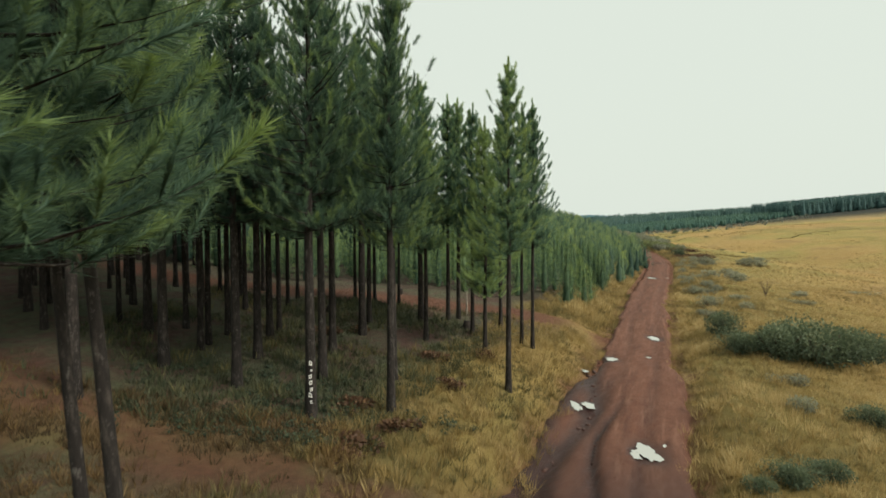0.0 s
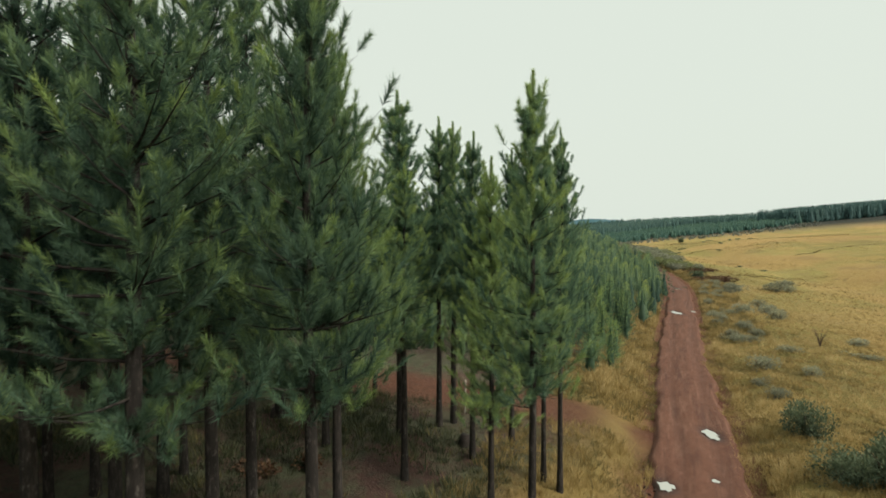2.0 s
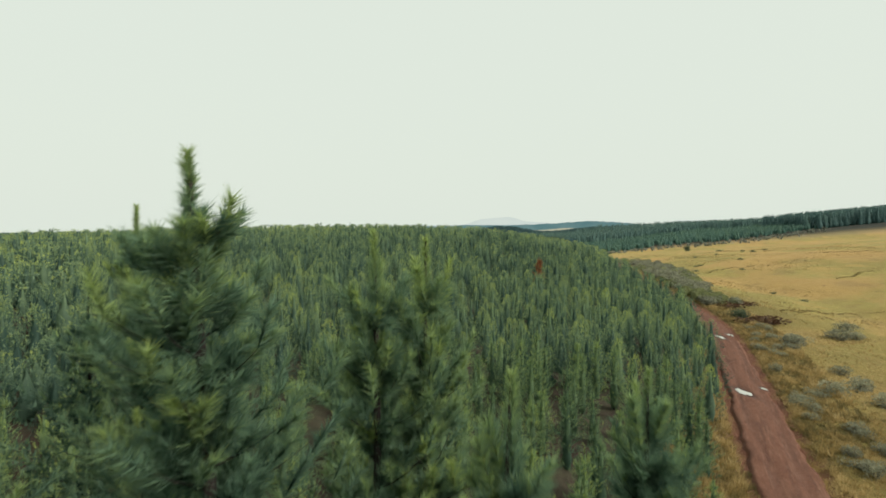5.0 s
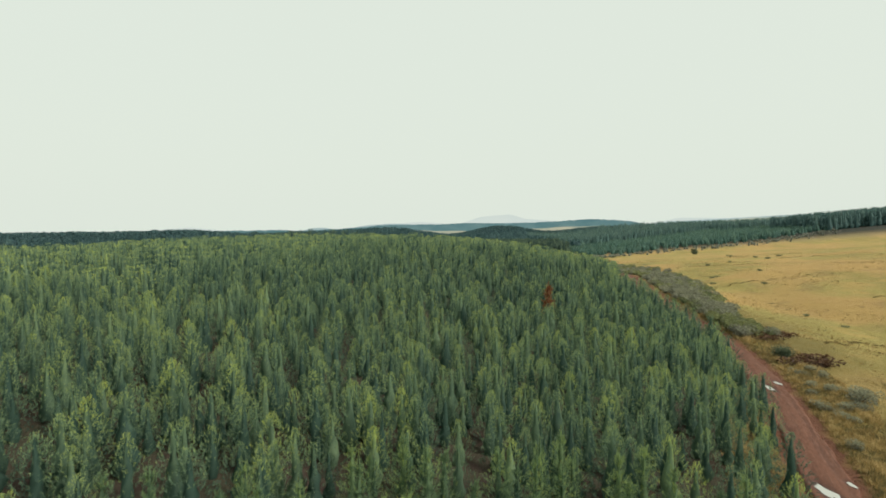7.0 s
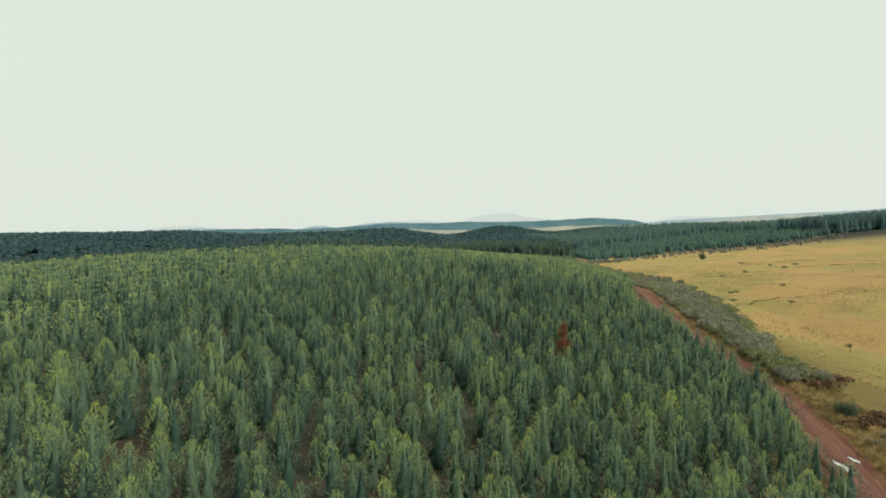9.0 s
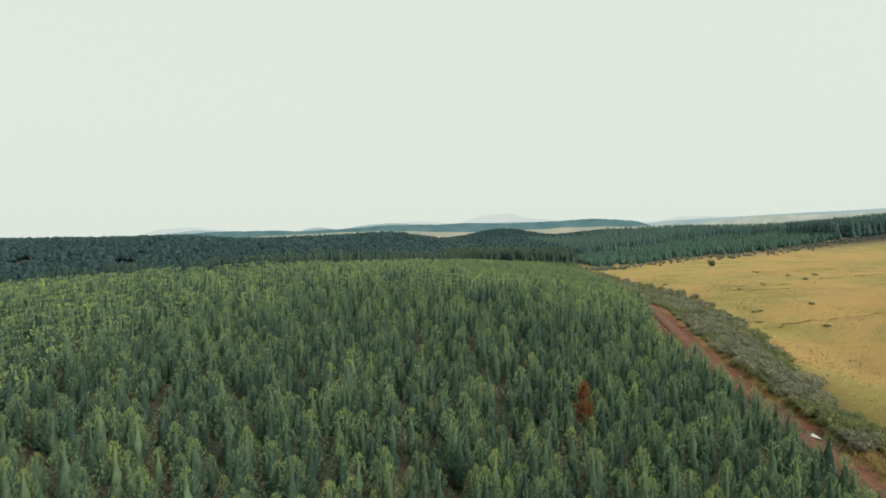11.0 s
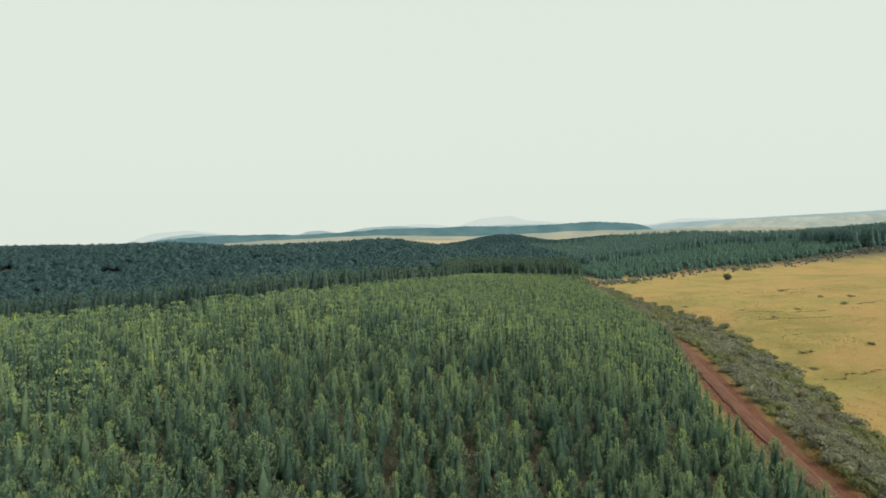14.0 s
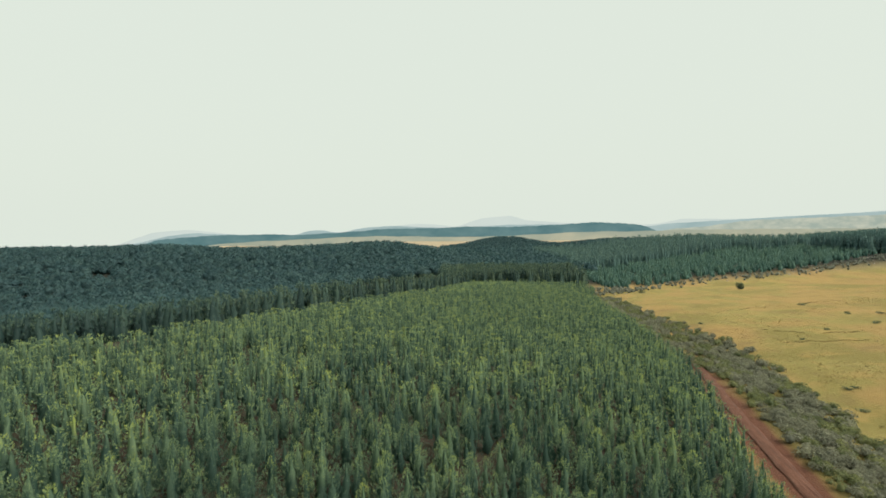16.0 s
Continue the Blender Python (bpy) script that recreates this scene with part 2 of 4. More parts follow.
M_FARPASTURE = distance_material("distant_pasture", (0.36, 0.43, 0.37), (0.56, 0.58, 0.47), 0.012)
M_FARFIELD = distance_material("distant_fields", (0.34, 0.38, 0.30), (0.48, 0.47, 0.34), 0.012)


# ---- small builders ----
def mesh_object(name, verts, tris, mat, parent=None, label="", tone=None, smooth=False):
    """One mesh object from numpy arrays of places and corners."""
    me = bpy.data.meshes.new(name)
    verts, tris = np.asarray(verts, np.float32), np.asarray(tris, np.int32)
    k = tris.shape[1]
    me.vertices.add(len(verts))
    me.vertices.foreach_set("co", verts.ravel())
    me.loops.add(tris.size)
    me.loops.foreach_set("vertex_index", tris.ravel())
    me.polygons.add(len(tris))
    me.polygons.foreach_set("loop_start", np.arange(0, tris.size, k, dtype=np.int32))
    if smooth:
        me.polygons.foreach_set("use_smooth", np.ones(len(tris), bool))
    me.update(calc_edges=True)
    if tone is not None:
        me.attributes.new("tone", "FLOAT", "POINT").data.foreach_set("value", np.asarray(tone, np.float32))
    me.materials.append(mat)
    ob = new(name, me)
    if parent is not None:
        ob.parent = parent
    if label:
        tagged(ob, label)
    return ob


def part(name, bm, mat, parent, label=""):
    me = bpy.data.meshes.new(name)
    bm.to_mesh(me)
    bm.free()
    me.materials.append(mat)
    ob = new(name, me)
    ob.parent = parent
    if label:
        tagged(ob, label)
    return ob


class Soup:
    """Gathers meshes with a tone for each vertex."""

    def __init__(self):
        self.v, self.f, self.t, self.n = [], [], [], 0

    def add(self, v, f, t):
        v = np.asarray(v, float)
        self.v.append(v)
        self.f.append(np.asarray(f) + self.n)
        self.t.append(np.broadcast_to(np.asarray(t, float), (len(v),)))
        self.n += len(v)

    def arrays(self):
        return np.concatenate(self.v), np.concatenate(self.f), np.concatenate(self.t)


def tube(points, radii, sides):
    """A tapered limb along points, as triangles."""
    points, radii = np.asarray(points, float), np.asarray(radii, float)
    d = np.gradient(points, axis=0)
    d /= np.linalg.norm(d, axis=1, keepdims=True) + 1e-9
    ref = np.where(np.abs(d[:, 2:3]) > 0.9, [[1.0, 0, 0]], [[0, 0, 1.0]])
    u = np.cross(d, ref)
    u /= np.linalg.norm(u, axis=1, keepdims=True) + 1e-9
    w = np.cross(d, u)
    a = np.arange(sides) * 2 * np.pi / sides
    v = points[:, None] + radii[:, None, None] * (np.cos(a)[None, :, None] * u[:, None] + np.sin(a)[None, :, None] * w[:, None])
    f = []
    for i in range(len(points) - 1):
        for j in range(sides):
            p, q = i * sides + j, i * sides + (j + 1) % sides
            f += [(p, q, q + sides), (p, q + sides, p + sides)]
    f += [((len(points) - 1) * sides, (len(points) - 1) * sides + j, (len(points) - 1) * sides + j + 1) for j in range(1, sides - 1)]
    return v.reshape(-1, 3), np.array(f)


def brushes(rng, p, d, length, needle, width, count, tone, spread=(0.55, 1.1)):
    """Bottle-brush shoots: needles as slim triangles all round each shoot."""
    p, d = np.asarray(p, float), np.asarray(d, float)
    d = d / (np.linalg.norm(d, axis=1, keepdims=True) + 1e-9)
    k = len(p)
    u = rng.random((k, count)) ** 0.8
    r = rng.normal(size=(k, count, 3))
    r -= (r * d[:, None]).sum(-1, keepdims=True) * d[:, None]
    r /= np.linalg.norm(r, axis=-1, keepdims=True) + 1e-9
    ang = rng.uniform(spread[0], spread[1], (k, count, 1)) * (1.1 - 0.45 * u[..., None])
    n = d[:, None] * np.cos(ang) + r * np.sin(ang)
    base = p[:, None] + d[:, None] * (u * np.asarray(length)[:, None])[..., None]
    tip = base + n * (np.broadcast_to(needle, (k,))[:, None, None] * rng.uniform(0.7, 1.2, (k, count, 1)))
    side = np.cross(n, rng.normal(size=(k, count, 3)))
    side /= np.linalg.norm(side, axis=-1, keepdims=True) + 1e-9
    v = np.stack([base - side * width / 2, base + side * width / 2, tip], 2).reshape(-1, 3)
    t = np.repeat((np.asarray(tone)[:, None] + 0.25 * (u - 0.5)).ravel(), 3)
    return v, np.arange(len(v)).reshape(-1, 3), t


def plumes(rng, p, d, length, thick, tone):
    """The dense middle of each shoot, toned dark for its own shade: a slim four-sided spindle."""
    p, d = np.asarray(p, float), np.asarray(d, float)
    d = d / (np.linalg.norm(d, axis=1, keepdims=True) + 1e-9)
    k = len(p)
    u = np.cross(d, rng.normal(size=(k, 3)))
    u /= np.linalg.norm(u, axis=1, keepdims=True) + 1e-9
    w = np.cross(d, u)
    mid = p + d * (0.55 * np.asarray(length))[:, None]
    tip = p + d * (0.95 * np.asarray(length))[:, None]
    th = np.broadcast_to(thick, (k,))[:, None]
    ring = np.stack([mid + th * (c * u + e * w) for c, e in ((1, 0), (0, 1), (-1, 0), (0, -1))], 1)
    v = np.concatenate([p[:, None], ring, tip[:, None]], 1).reshape(-1, 3)
    f = np.array([(0, 2, 1), (0, 3, 2), (0, 4, 3), (0, 1, 4), (5, 1, 2), (5, 2, 3), (5, 3, 4), (5, 4, 1)])
    f = (f[None] + 6 * np.arange(k)[:, None, None]).reshape(-1, 3)
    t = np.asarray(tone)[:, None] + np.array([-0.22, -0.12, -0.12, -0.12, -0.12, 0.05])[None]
    return v, f, t.ravel()


# ---- the lie of the land ----
def ss(a, b, x):
    t = np.clip((x - a) / (b - a), 0, 1)
    return t * t * (3 - 2 * t)


ROAD_KNOTS = ((-40, -16.5), (0, -1.6), (15.6, 4.8), (23.5, 8.5), (34.9, 13.3), (43.4, 16.7), (55.5, 21.8), (66.3, 26.9), (82.8, 34.1), (94.1, 39.3), (101.2, 41.8), (111.7, 45.0), (120.3, 46.0), (128.8, 46.1), (139.2, 46.5), (152.7, 47.9), (163.7, 49.9), (181.4, 54.4), (190.9, 56.8), (214.7, 64.9), (239.3, 72.4), (272, 79), (340, 98), (420, 140))
_ky, _kx = np.array(ROAD_KNOTS, float).T


def road_x(y):
    """The middle of the dirt road at y, smoothed."""
    y = np.asarray(y, float)
    return sum(np.interp(y + o, _ky, _kx) for o in (-9, -6, -3, 0, 3, 6, 9)) / 7


EDGE_Y = (44, 58, 78, 105, 135, 157, 168, 191, 225, 257, 300, 350, 400)
EDGE_OFF = (5.7, 4.9, 3.8, 3.3, 5.0, 6.5, 6.0, 4.1, 4.8, 6.8, 11.5, 21.7, 40.0)


def stand_x(y):
    """The edge of the young plantation beside the road."""
    return road_x(y) - np.interp(y, EDGE_Y, EDGE_OFF)


SIDE_Y = 35.2


def side_y(x):
    """The middle of the side track, which leaves the road for the woods."""
    x = np.asarray(x, float)
    return SIDE_Y + 0.06 * (9 - x) + 0.022 * np.maximum(0, 3 - x) ** 1.5


def brow(x):
    """How far back the hill goes at x before it falls to the valley."""
    return np.clip(106.5 + 2.396 * (x + 80), 166.5, 361)


def hill(x, y):
    c, s = math.cos(-0.298), math.sin(-0.298)
    u, v = (x + 29.49) * c + (y - 241.8) * s, -(x + 29.49) * s + (y - 241.8) * c
    yy = np.clip(y, -60, 430)
    xx = np.clip(x, -160, 200)
    g = 11.79 * np.exp(-((u / 89.3) ** 2) - (v / 472.1) ** 2) + 4.59 * np.exp(-(((x - 18) / 40) ** 2) - ((y - 165) / 45) ** 2)
    q = np.clip(x - 70.8 - 0.0667 * yy, 0, 330)
    rise = 12.43 * np.sqrt(q * q / (q + 10.0) / 100)
    rise = np.where(rise > 10, 10 + 14 * np.tanh((rise - 10) / 14), rise) + 0.02 * np.clip(x - 200, 0, 200)
    fall = (4.68 + 0.05 * np.clip(-x - 60, 0, 300)) * ss(0, 152, y - brow(x) - 6) * ss(75, 25, x)
    return -4.255 + 0.02 * yy - 0.0642 * np.maximum(yy - 200, 0) - 0.0123 * xx + g + rise - fall


def far_land(x, y):
    """Valley behind the hill, the wooded slopes beyond it and the open land further off."""
    v = np.where(x < 0, 0.105 * np.maximum(x, -420), 0) + np.where(x > 120, 0.085 * np.clip(x - 120, 0, 420), 0) - 2
    w = sum(np.interp(x + o, (-600, -416, -350, -283, -234, -122, -60, -10, 30, 100, 160), (6, 8, 10, 5, 5, 9, 12.8, 4, 1, 2, 0)) for o in (-15, 0, 15)) / 3 + 0.10 * np.clip(x - 160, 0, 160)
    z = v + (w - v) * ss(520, 745, y)
    z = z + 9 * np.exp(-(((x - 225) / 70) ** 2) - ((y - 822) / 60) ** 2)
    z = z + 17.5 * np.exp(-(((x - 105) / 72) ** 2) - ((y - 900) / 80) ** 2)
    z = z + (2 - 110 * ss(-150, -700, x) - z) * ss(960, 1600, y)
    return z


def bumps(x, y):
    return 0.12 * np.sin(x * 0.9 + 1.3 * np.sin(y * 0.5)) * np.sin(y * 0.8 + 0.7) + 0.25 * np.sin(x * 0.21 + 2) * np.sin(y * 0.17 + 1)


def land(x, y):
    x, y = np.asarray(x, float), np.asarray(y, float)
    z = hill(x, y)
    return z + (far_land(x, y) - z) * ss(400, 480, y)


def road_height(x, y):
    """The bed of the road, nearly level from side to side."""
    c = road_x(y)
    return land(c + 0.25 * (np.asarray(x, float) - c), y) - 0.75 * (1 - ss(110, 190, y))


def height(x, y):
    """Ground height, with the sunken road and its banks."""
    x, y = np.asarray(x, float), np.asarray(y, float)
    d = np.abs(x - road_x(y)) * 0.92
    z = land(x, y) + bumps(x, y) * (1 - ss(250, 420, y))
    z = z + 0.45 * ss(1, 9, road_x(y) - x) * (1 - ss(28, 50, y))
    bed = road_height(x, y)
    return bed + (z - bed) * ss(2.4, 4.4 + 5 * ss(33, 60, y), d) - 0.25 * (1 - ss(2.3, 3.2, d))


def axis_steps(stops):
    """Grid lines: (from, to, step) stretches."""
    out = []
    for a, b_, s in stops:
        out += list(np.arange(a, b_, s))
    return np.array(out + [stops[-1][1]])


gx = axis_steps(((-4600, -1000, 300), (-1000, -400, 60), (-400, -100, 15), (-100, -30, 4), (-30, 60, 0.9), (60, 130, 3), (130, 400, 12), (400, 1000, 50), (1000, 4600, 300)))
gy = axis_steps(((-600, -60, 60), (-60, 0, 6), (0, 125, 0.9), (125, 260, 3), (260, 500, 8), (500, 900, 20), (900, 1500, 60), (1500, 4800, 300)))
GX, GY = np.meshgrid(gx, gy)
GZ = height(GX, GY)
gv = np.stack([GX, GY, GZ], -1).reshape(-1, 3)
nx, ny = len(gx), len(gy)
ii = (np.arange(ny - 1)[:, None] * nx + np.arange(nx - 1)[None]).ravel()
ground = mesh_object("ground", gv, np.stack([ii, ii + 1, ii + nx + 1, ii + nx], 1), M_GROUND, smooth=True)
tagged(ground, "rolling ground of golden grass and red pine litter", "ground", kind="structure")


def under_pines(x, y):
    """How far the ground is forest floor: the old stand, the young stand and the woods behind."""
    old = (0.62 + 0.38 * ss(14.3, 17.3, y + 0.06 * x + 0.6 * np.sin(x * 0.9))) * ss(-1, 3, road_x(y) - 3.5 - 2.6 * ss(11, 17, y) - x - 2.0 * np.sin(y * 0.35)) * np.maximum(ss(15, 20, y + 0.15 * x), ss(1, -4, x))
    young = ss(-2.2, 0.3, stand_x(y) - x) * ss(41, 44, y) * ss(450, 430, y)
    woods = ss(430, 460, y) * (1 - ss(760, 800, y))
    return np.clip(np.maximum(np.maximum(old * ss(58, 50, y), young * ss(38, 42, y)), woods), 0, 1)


def bare_soil(x, y):
    """A worn strip of red soil along the foot of the old pines."""
    mid = np.interp(x, (-17, -8.5, -5.4, -1.2, 2), (18.6, 14.2, 12.7, 12.3, 12.3)) + 0.35 * np.sin(1.1 * x)
    return 0.72 * np.exp(-(((x + 7.5) / 9.0) ** 6) - ((y - mid) / (1.15 + 0.3 * np.sin(0.9 * x + 1))) ** 4)


cov = np.zeros((len(gv), 4), np.float32)
X, Y = gv[:, 0], gv[:, 1]
track = (1 - ss(1.2, 3.0, np.abs(Y - side_y(X)))) * ss(3.0, 6.0, road_x(Y) - X) * ss(-40, -20, X)
verge = 1 - ss(2.1, 3.6, np.abs(X - road_x(Y)) * 0.92 + 0.5 * np.sin(Y * 1.7) * np.sin(X * 1.3))
bare = bare_soil(X, Y)
cov[:, 0] = np.maximum(np.maximum(track * 0.9, verge * ss(245, 235, Y)), bare)
# dark litter is also laid before the old pines, in place of crown shade
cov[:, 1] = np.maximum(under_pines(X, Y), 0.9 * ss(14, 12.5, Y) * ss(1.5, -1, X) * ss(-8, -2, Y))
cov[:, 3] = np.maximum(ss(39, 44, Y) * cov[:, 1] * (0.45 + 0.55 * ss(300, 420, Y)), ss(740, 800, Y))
cov[:, 2] = ss(275, 235, Y) * (0.7 * ss(100, 115, Y) * (1 - ss(13, 20, X - road_x(Y))) * ss(2, 4, X - road_x(Y)) + 0.55 * (1 - ss(6, 22, X - road_x(Y))) * ss(2, 4, X - road_x(Y)) + 0.25 * (1 - ss(3, 10, road_x(Y) - X)) * ss(2, 4, road_x(Y) - X))
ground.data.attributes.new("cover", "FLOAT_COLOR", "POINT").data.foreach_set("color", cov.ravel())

# pools on the road: x, y, half sizes
PUDDLES = ((7.2, 18.1, 0.34, 0.62), (6.7, 17.9, 0.15, 0.32), (5.82, 22.6, 0.2, 0.5), (6.4, 22.7, 0.24, 0.38), (9.9, 30.4, 0.28, 0.4), (7.64, 27.98, 0.16, 0.3), (14.63, 35.95, 0.32, 0.6), (8.05, 18.6, 0.09, 0.15), (12.27, 30.94, 0.12, 0.2), (29.6, 73.7, 0.36, 1.1), (32.2, 74.8, 0.2, 0.4), (39.8, 96.9, 0.32, 1.1), (41.9, 98.3, 0.25, 0.6), (47.1, 123.3, 0.35, 1.3), (51.7, 153.3, 0.4, 1.8))
# road: a strip of red dirt with two ruts, a washed-out gully and worn edges
ry = np.concatenate([np.arange(-10, 130, 0.35), np.arange(130, 240, 1.5)])
s = np.linspace(-1, 1, 33)
RY, RS = np.meshgrid(ry, s, indexing="ij")
edge = 2.75 + 0.25 * np.sin(RY * 0.8) * np.sin(RY * 0.23 + 1) + 0.12 * np.sin(RY * 1.9 + 3 * np.sin(RY * 0.61) + RS * 2)
edge = edge * (1 - 0.27 * ss(23, 33, RY) - 0.10 * ss(60, 85, RY) - 0.24 * ss(90, 140, RY))
edge = edge + 0.5 * ss(30, 18, RY) * ss(0, -0.5, RS)
off = RS * edge
RX = road_x(RY) + off * 1.08
rut = np.exp(-(((off - 0.95 - 0.12 * np.sin(RY * 0.3)) / 0.28) ** 2)) + np.exp(-(((off + 0.85 + 0.15 * np.sin(RY * 0.27 + 2)) / 0.28) ** 2))
gully = np.exp(-(((off + 1.7 + 0.35 * np.sin(RY * 0.5)) / 0.50) ** 2)) * ss(33, 28, RY) + np.exp(-(((off + 0.5 + 0.25 * np.sin(RY * 0.7 + 1)) / 0.16) ** 2)) * ss(25, 20, RY)
rough_ = 0.035 * np.sin(RX * 5.1 + 2 * np.sin(RY * 2.3)) * np.sin(RY * 3.7 + RX * 1.9) + 0.02 * np.sin(RX * 11 + RY * 7)
pools = 0 * RY
for px, py, ax, ay in PUDDLES:
    pools = pools + np.exp(-0.5 * (((RX - px) / (1.5 * ax)) ** 2 + ((RY - py) / (1.5 * ay)) ** 2) ** 2)
RZ = road_height(RX, RY) - 0.06 * rut - 0.24 * gully + rough_ * np.clip(1 - 1.3 * pools, 0, 1) + 0.05 * (1 - RS**2) * np.clip(1 - pools, 0, 1) - (0.30 - 0.2 * ss(60, 110, RY)) * ss(0.80, 1.0, np.abs(RS)) ** 2
for px, py, ax, ay in PUDDLES:
    level = np.exp(-0.5 * (((RX - px) / (1.3 * ax)) ** 2 + ((RY - py) / (1.3 * ay)) ** 2) ** 2)
    RZ = RZ + (road_height(px, py) - 0.10 - RZ) * level
rn = len(s)
ii = (np.arange(len(ry) - 1)[:, None] * rn + np.arange(rn - 1)[None]).ravel()
road = mesh_object("road", np.stack([RX, RY, RZ], -1).reshape(-1, 3), np.stack([ii, ii + rn, ii + rn + 1, ii + 1], 1), M_ROAD, smooth=True)
# the mask also darkens the road's start below y 20 and its left edge
road.data.attributes.new("wet", "FLOAT", "POINT").data.foreach_set("value", np.clip(0.12 * rut + 0.95 * gully + 0.8 * pools + 0.9 * ss(20, 11, RY) + 0.9 * ss(-0.62, -0.85, RS) * ss(30, 24, RY), 0, 1).ravel().astype(np.float32))
road.data.attributes.new("lane", "FLOAT_VECTOR", "POINT").data.foreach_set("vector", np.stack([off * 1.7, RY * 0.16, 0 * RY], -1).ravel().astype(np.float32))
tagged(road, "rutted red dirt road with washed-out gully", "dirt road", kind="structure")


def puddle(x, y, rx, ry_, seed, dz=0.0):
    """A flat pool of muddy water with a ragged edge."""
    rng = np.random.default_rng(seed)
    a = np.linspace(0, 2 * np.pi, 44, endpoint=False)
    r = 1 + 0.13 * np.sin(2 * a + rng.uniform(0, 6)) + 0.10 * np.sin(3 * a + rng.uniform(0, 6)) + 0.12 * np.sin(5 * a + rng.uniform(0, 6)) + 0.09 * np.sin(9 * a + rng.uniform(0, 6)) + 0.05 * rng.normal(size=44)
    z = float(road_height(x, y)) - 0.035 + dz
    v = np.c_[x + 1.08 * rx * r * np.cos(a), y + 1.08 * ry_ * r * np.sin(a), np.full(44, z)]
    low = np.c_[[x, y] + 0.9 * (v[:, :2] - [x, y]), v[:, 2] - 0.08]
    v = np.r_[v, [[x, y, z]], v - [0, 0, 0.002], low]
    f = [(44, i, (i + 1) % 44) for i in range(44)]
    f += [(45 + i, 89 + i, 89 + (i + 1) % 44) for i in range(44)] + [(45 + i, 89 + (i + 1) % 44, 45 + (i + 1) % 44) for i in range(44)]
    return tagged(mesh_object("puddle", v, f, M_WATER), "shallow muddy puddle reflecting pale sky on the dirt road", "puddle", "puddles on the road")


for i, (px, py, ax, ay) in enumerate(PUDDLES):
    puddle(px, py, ax, ay, 40 + i)


# ---- pines ----
def cone_heart(rng, H, R, rings, sides, tone):
    """The dense body of a small pine: a lumpy spire, widest low down, with whorls standing out."""
    u = np.linspace(0.03, 1.0, rings)
    r = R * (1 - u) ** 0.9 * np.minimum(1, 0.65 + 1.9 * u) * np.where(np.arange(rings) % 2, 1.14, 0.82) + 0.02 * R
    a = np.arange(sides) * 2 * np.pi / sides
    rr = r[:, None] * rng.uniform(0.62, 1.3, (rings, sides))
    aa = a[None] + rng.uniform(-0.3, 0.3, (rings, sides)) + rng.uniform(0, 6)
    uu = u[:, None] + rng.uniform(-0.45, 0.45, (rings, sides)) / rings * (u[:, None] < 0.95)
    v = np.stack([rr * np.cos(aa), rr * np.sin(aa), H * uu], -1).reshape(-1, 3)
    f = []
    for j in range(rings - 1):
        for k in range(sides):
            p, q = j * sides + k, j * sides + (k + 1) % sides
            f += [(p, q, q + sides), (p, q + sides, p + sides)]
    # dents and inner body toned dark: shade within the crown put into the colour
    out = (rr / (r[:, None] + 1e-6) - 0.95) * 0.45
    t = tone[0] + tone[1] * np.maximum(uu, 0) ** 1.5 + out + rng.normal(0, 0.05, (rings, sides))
    return v, np.array(f), t.ravel()


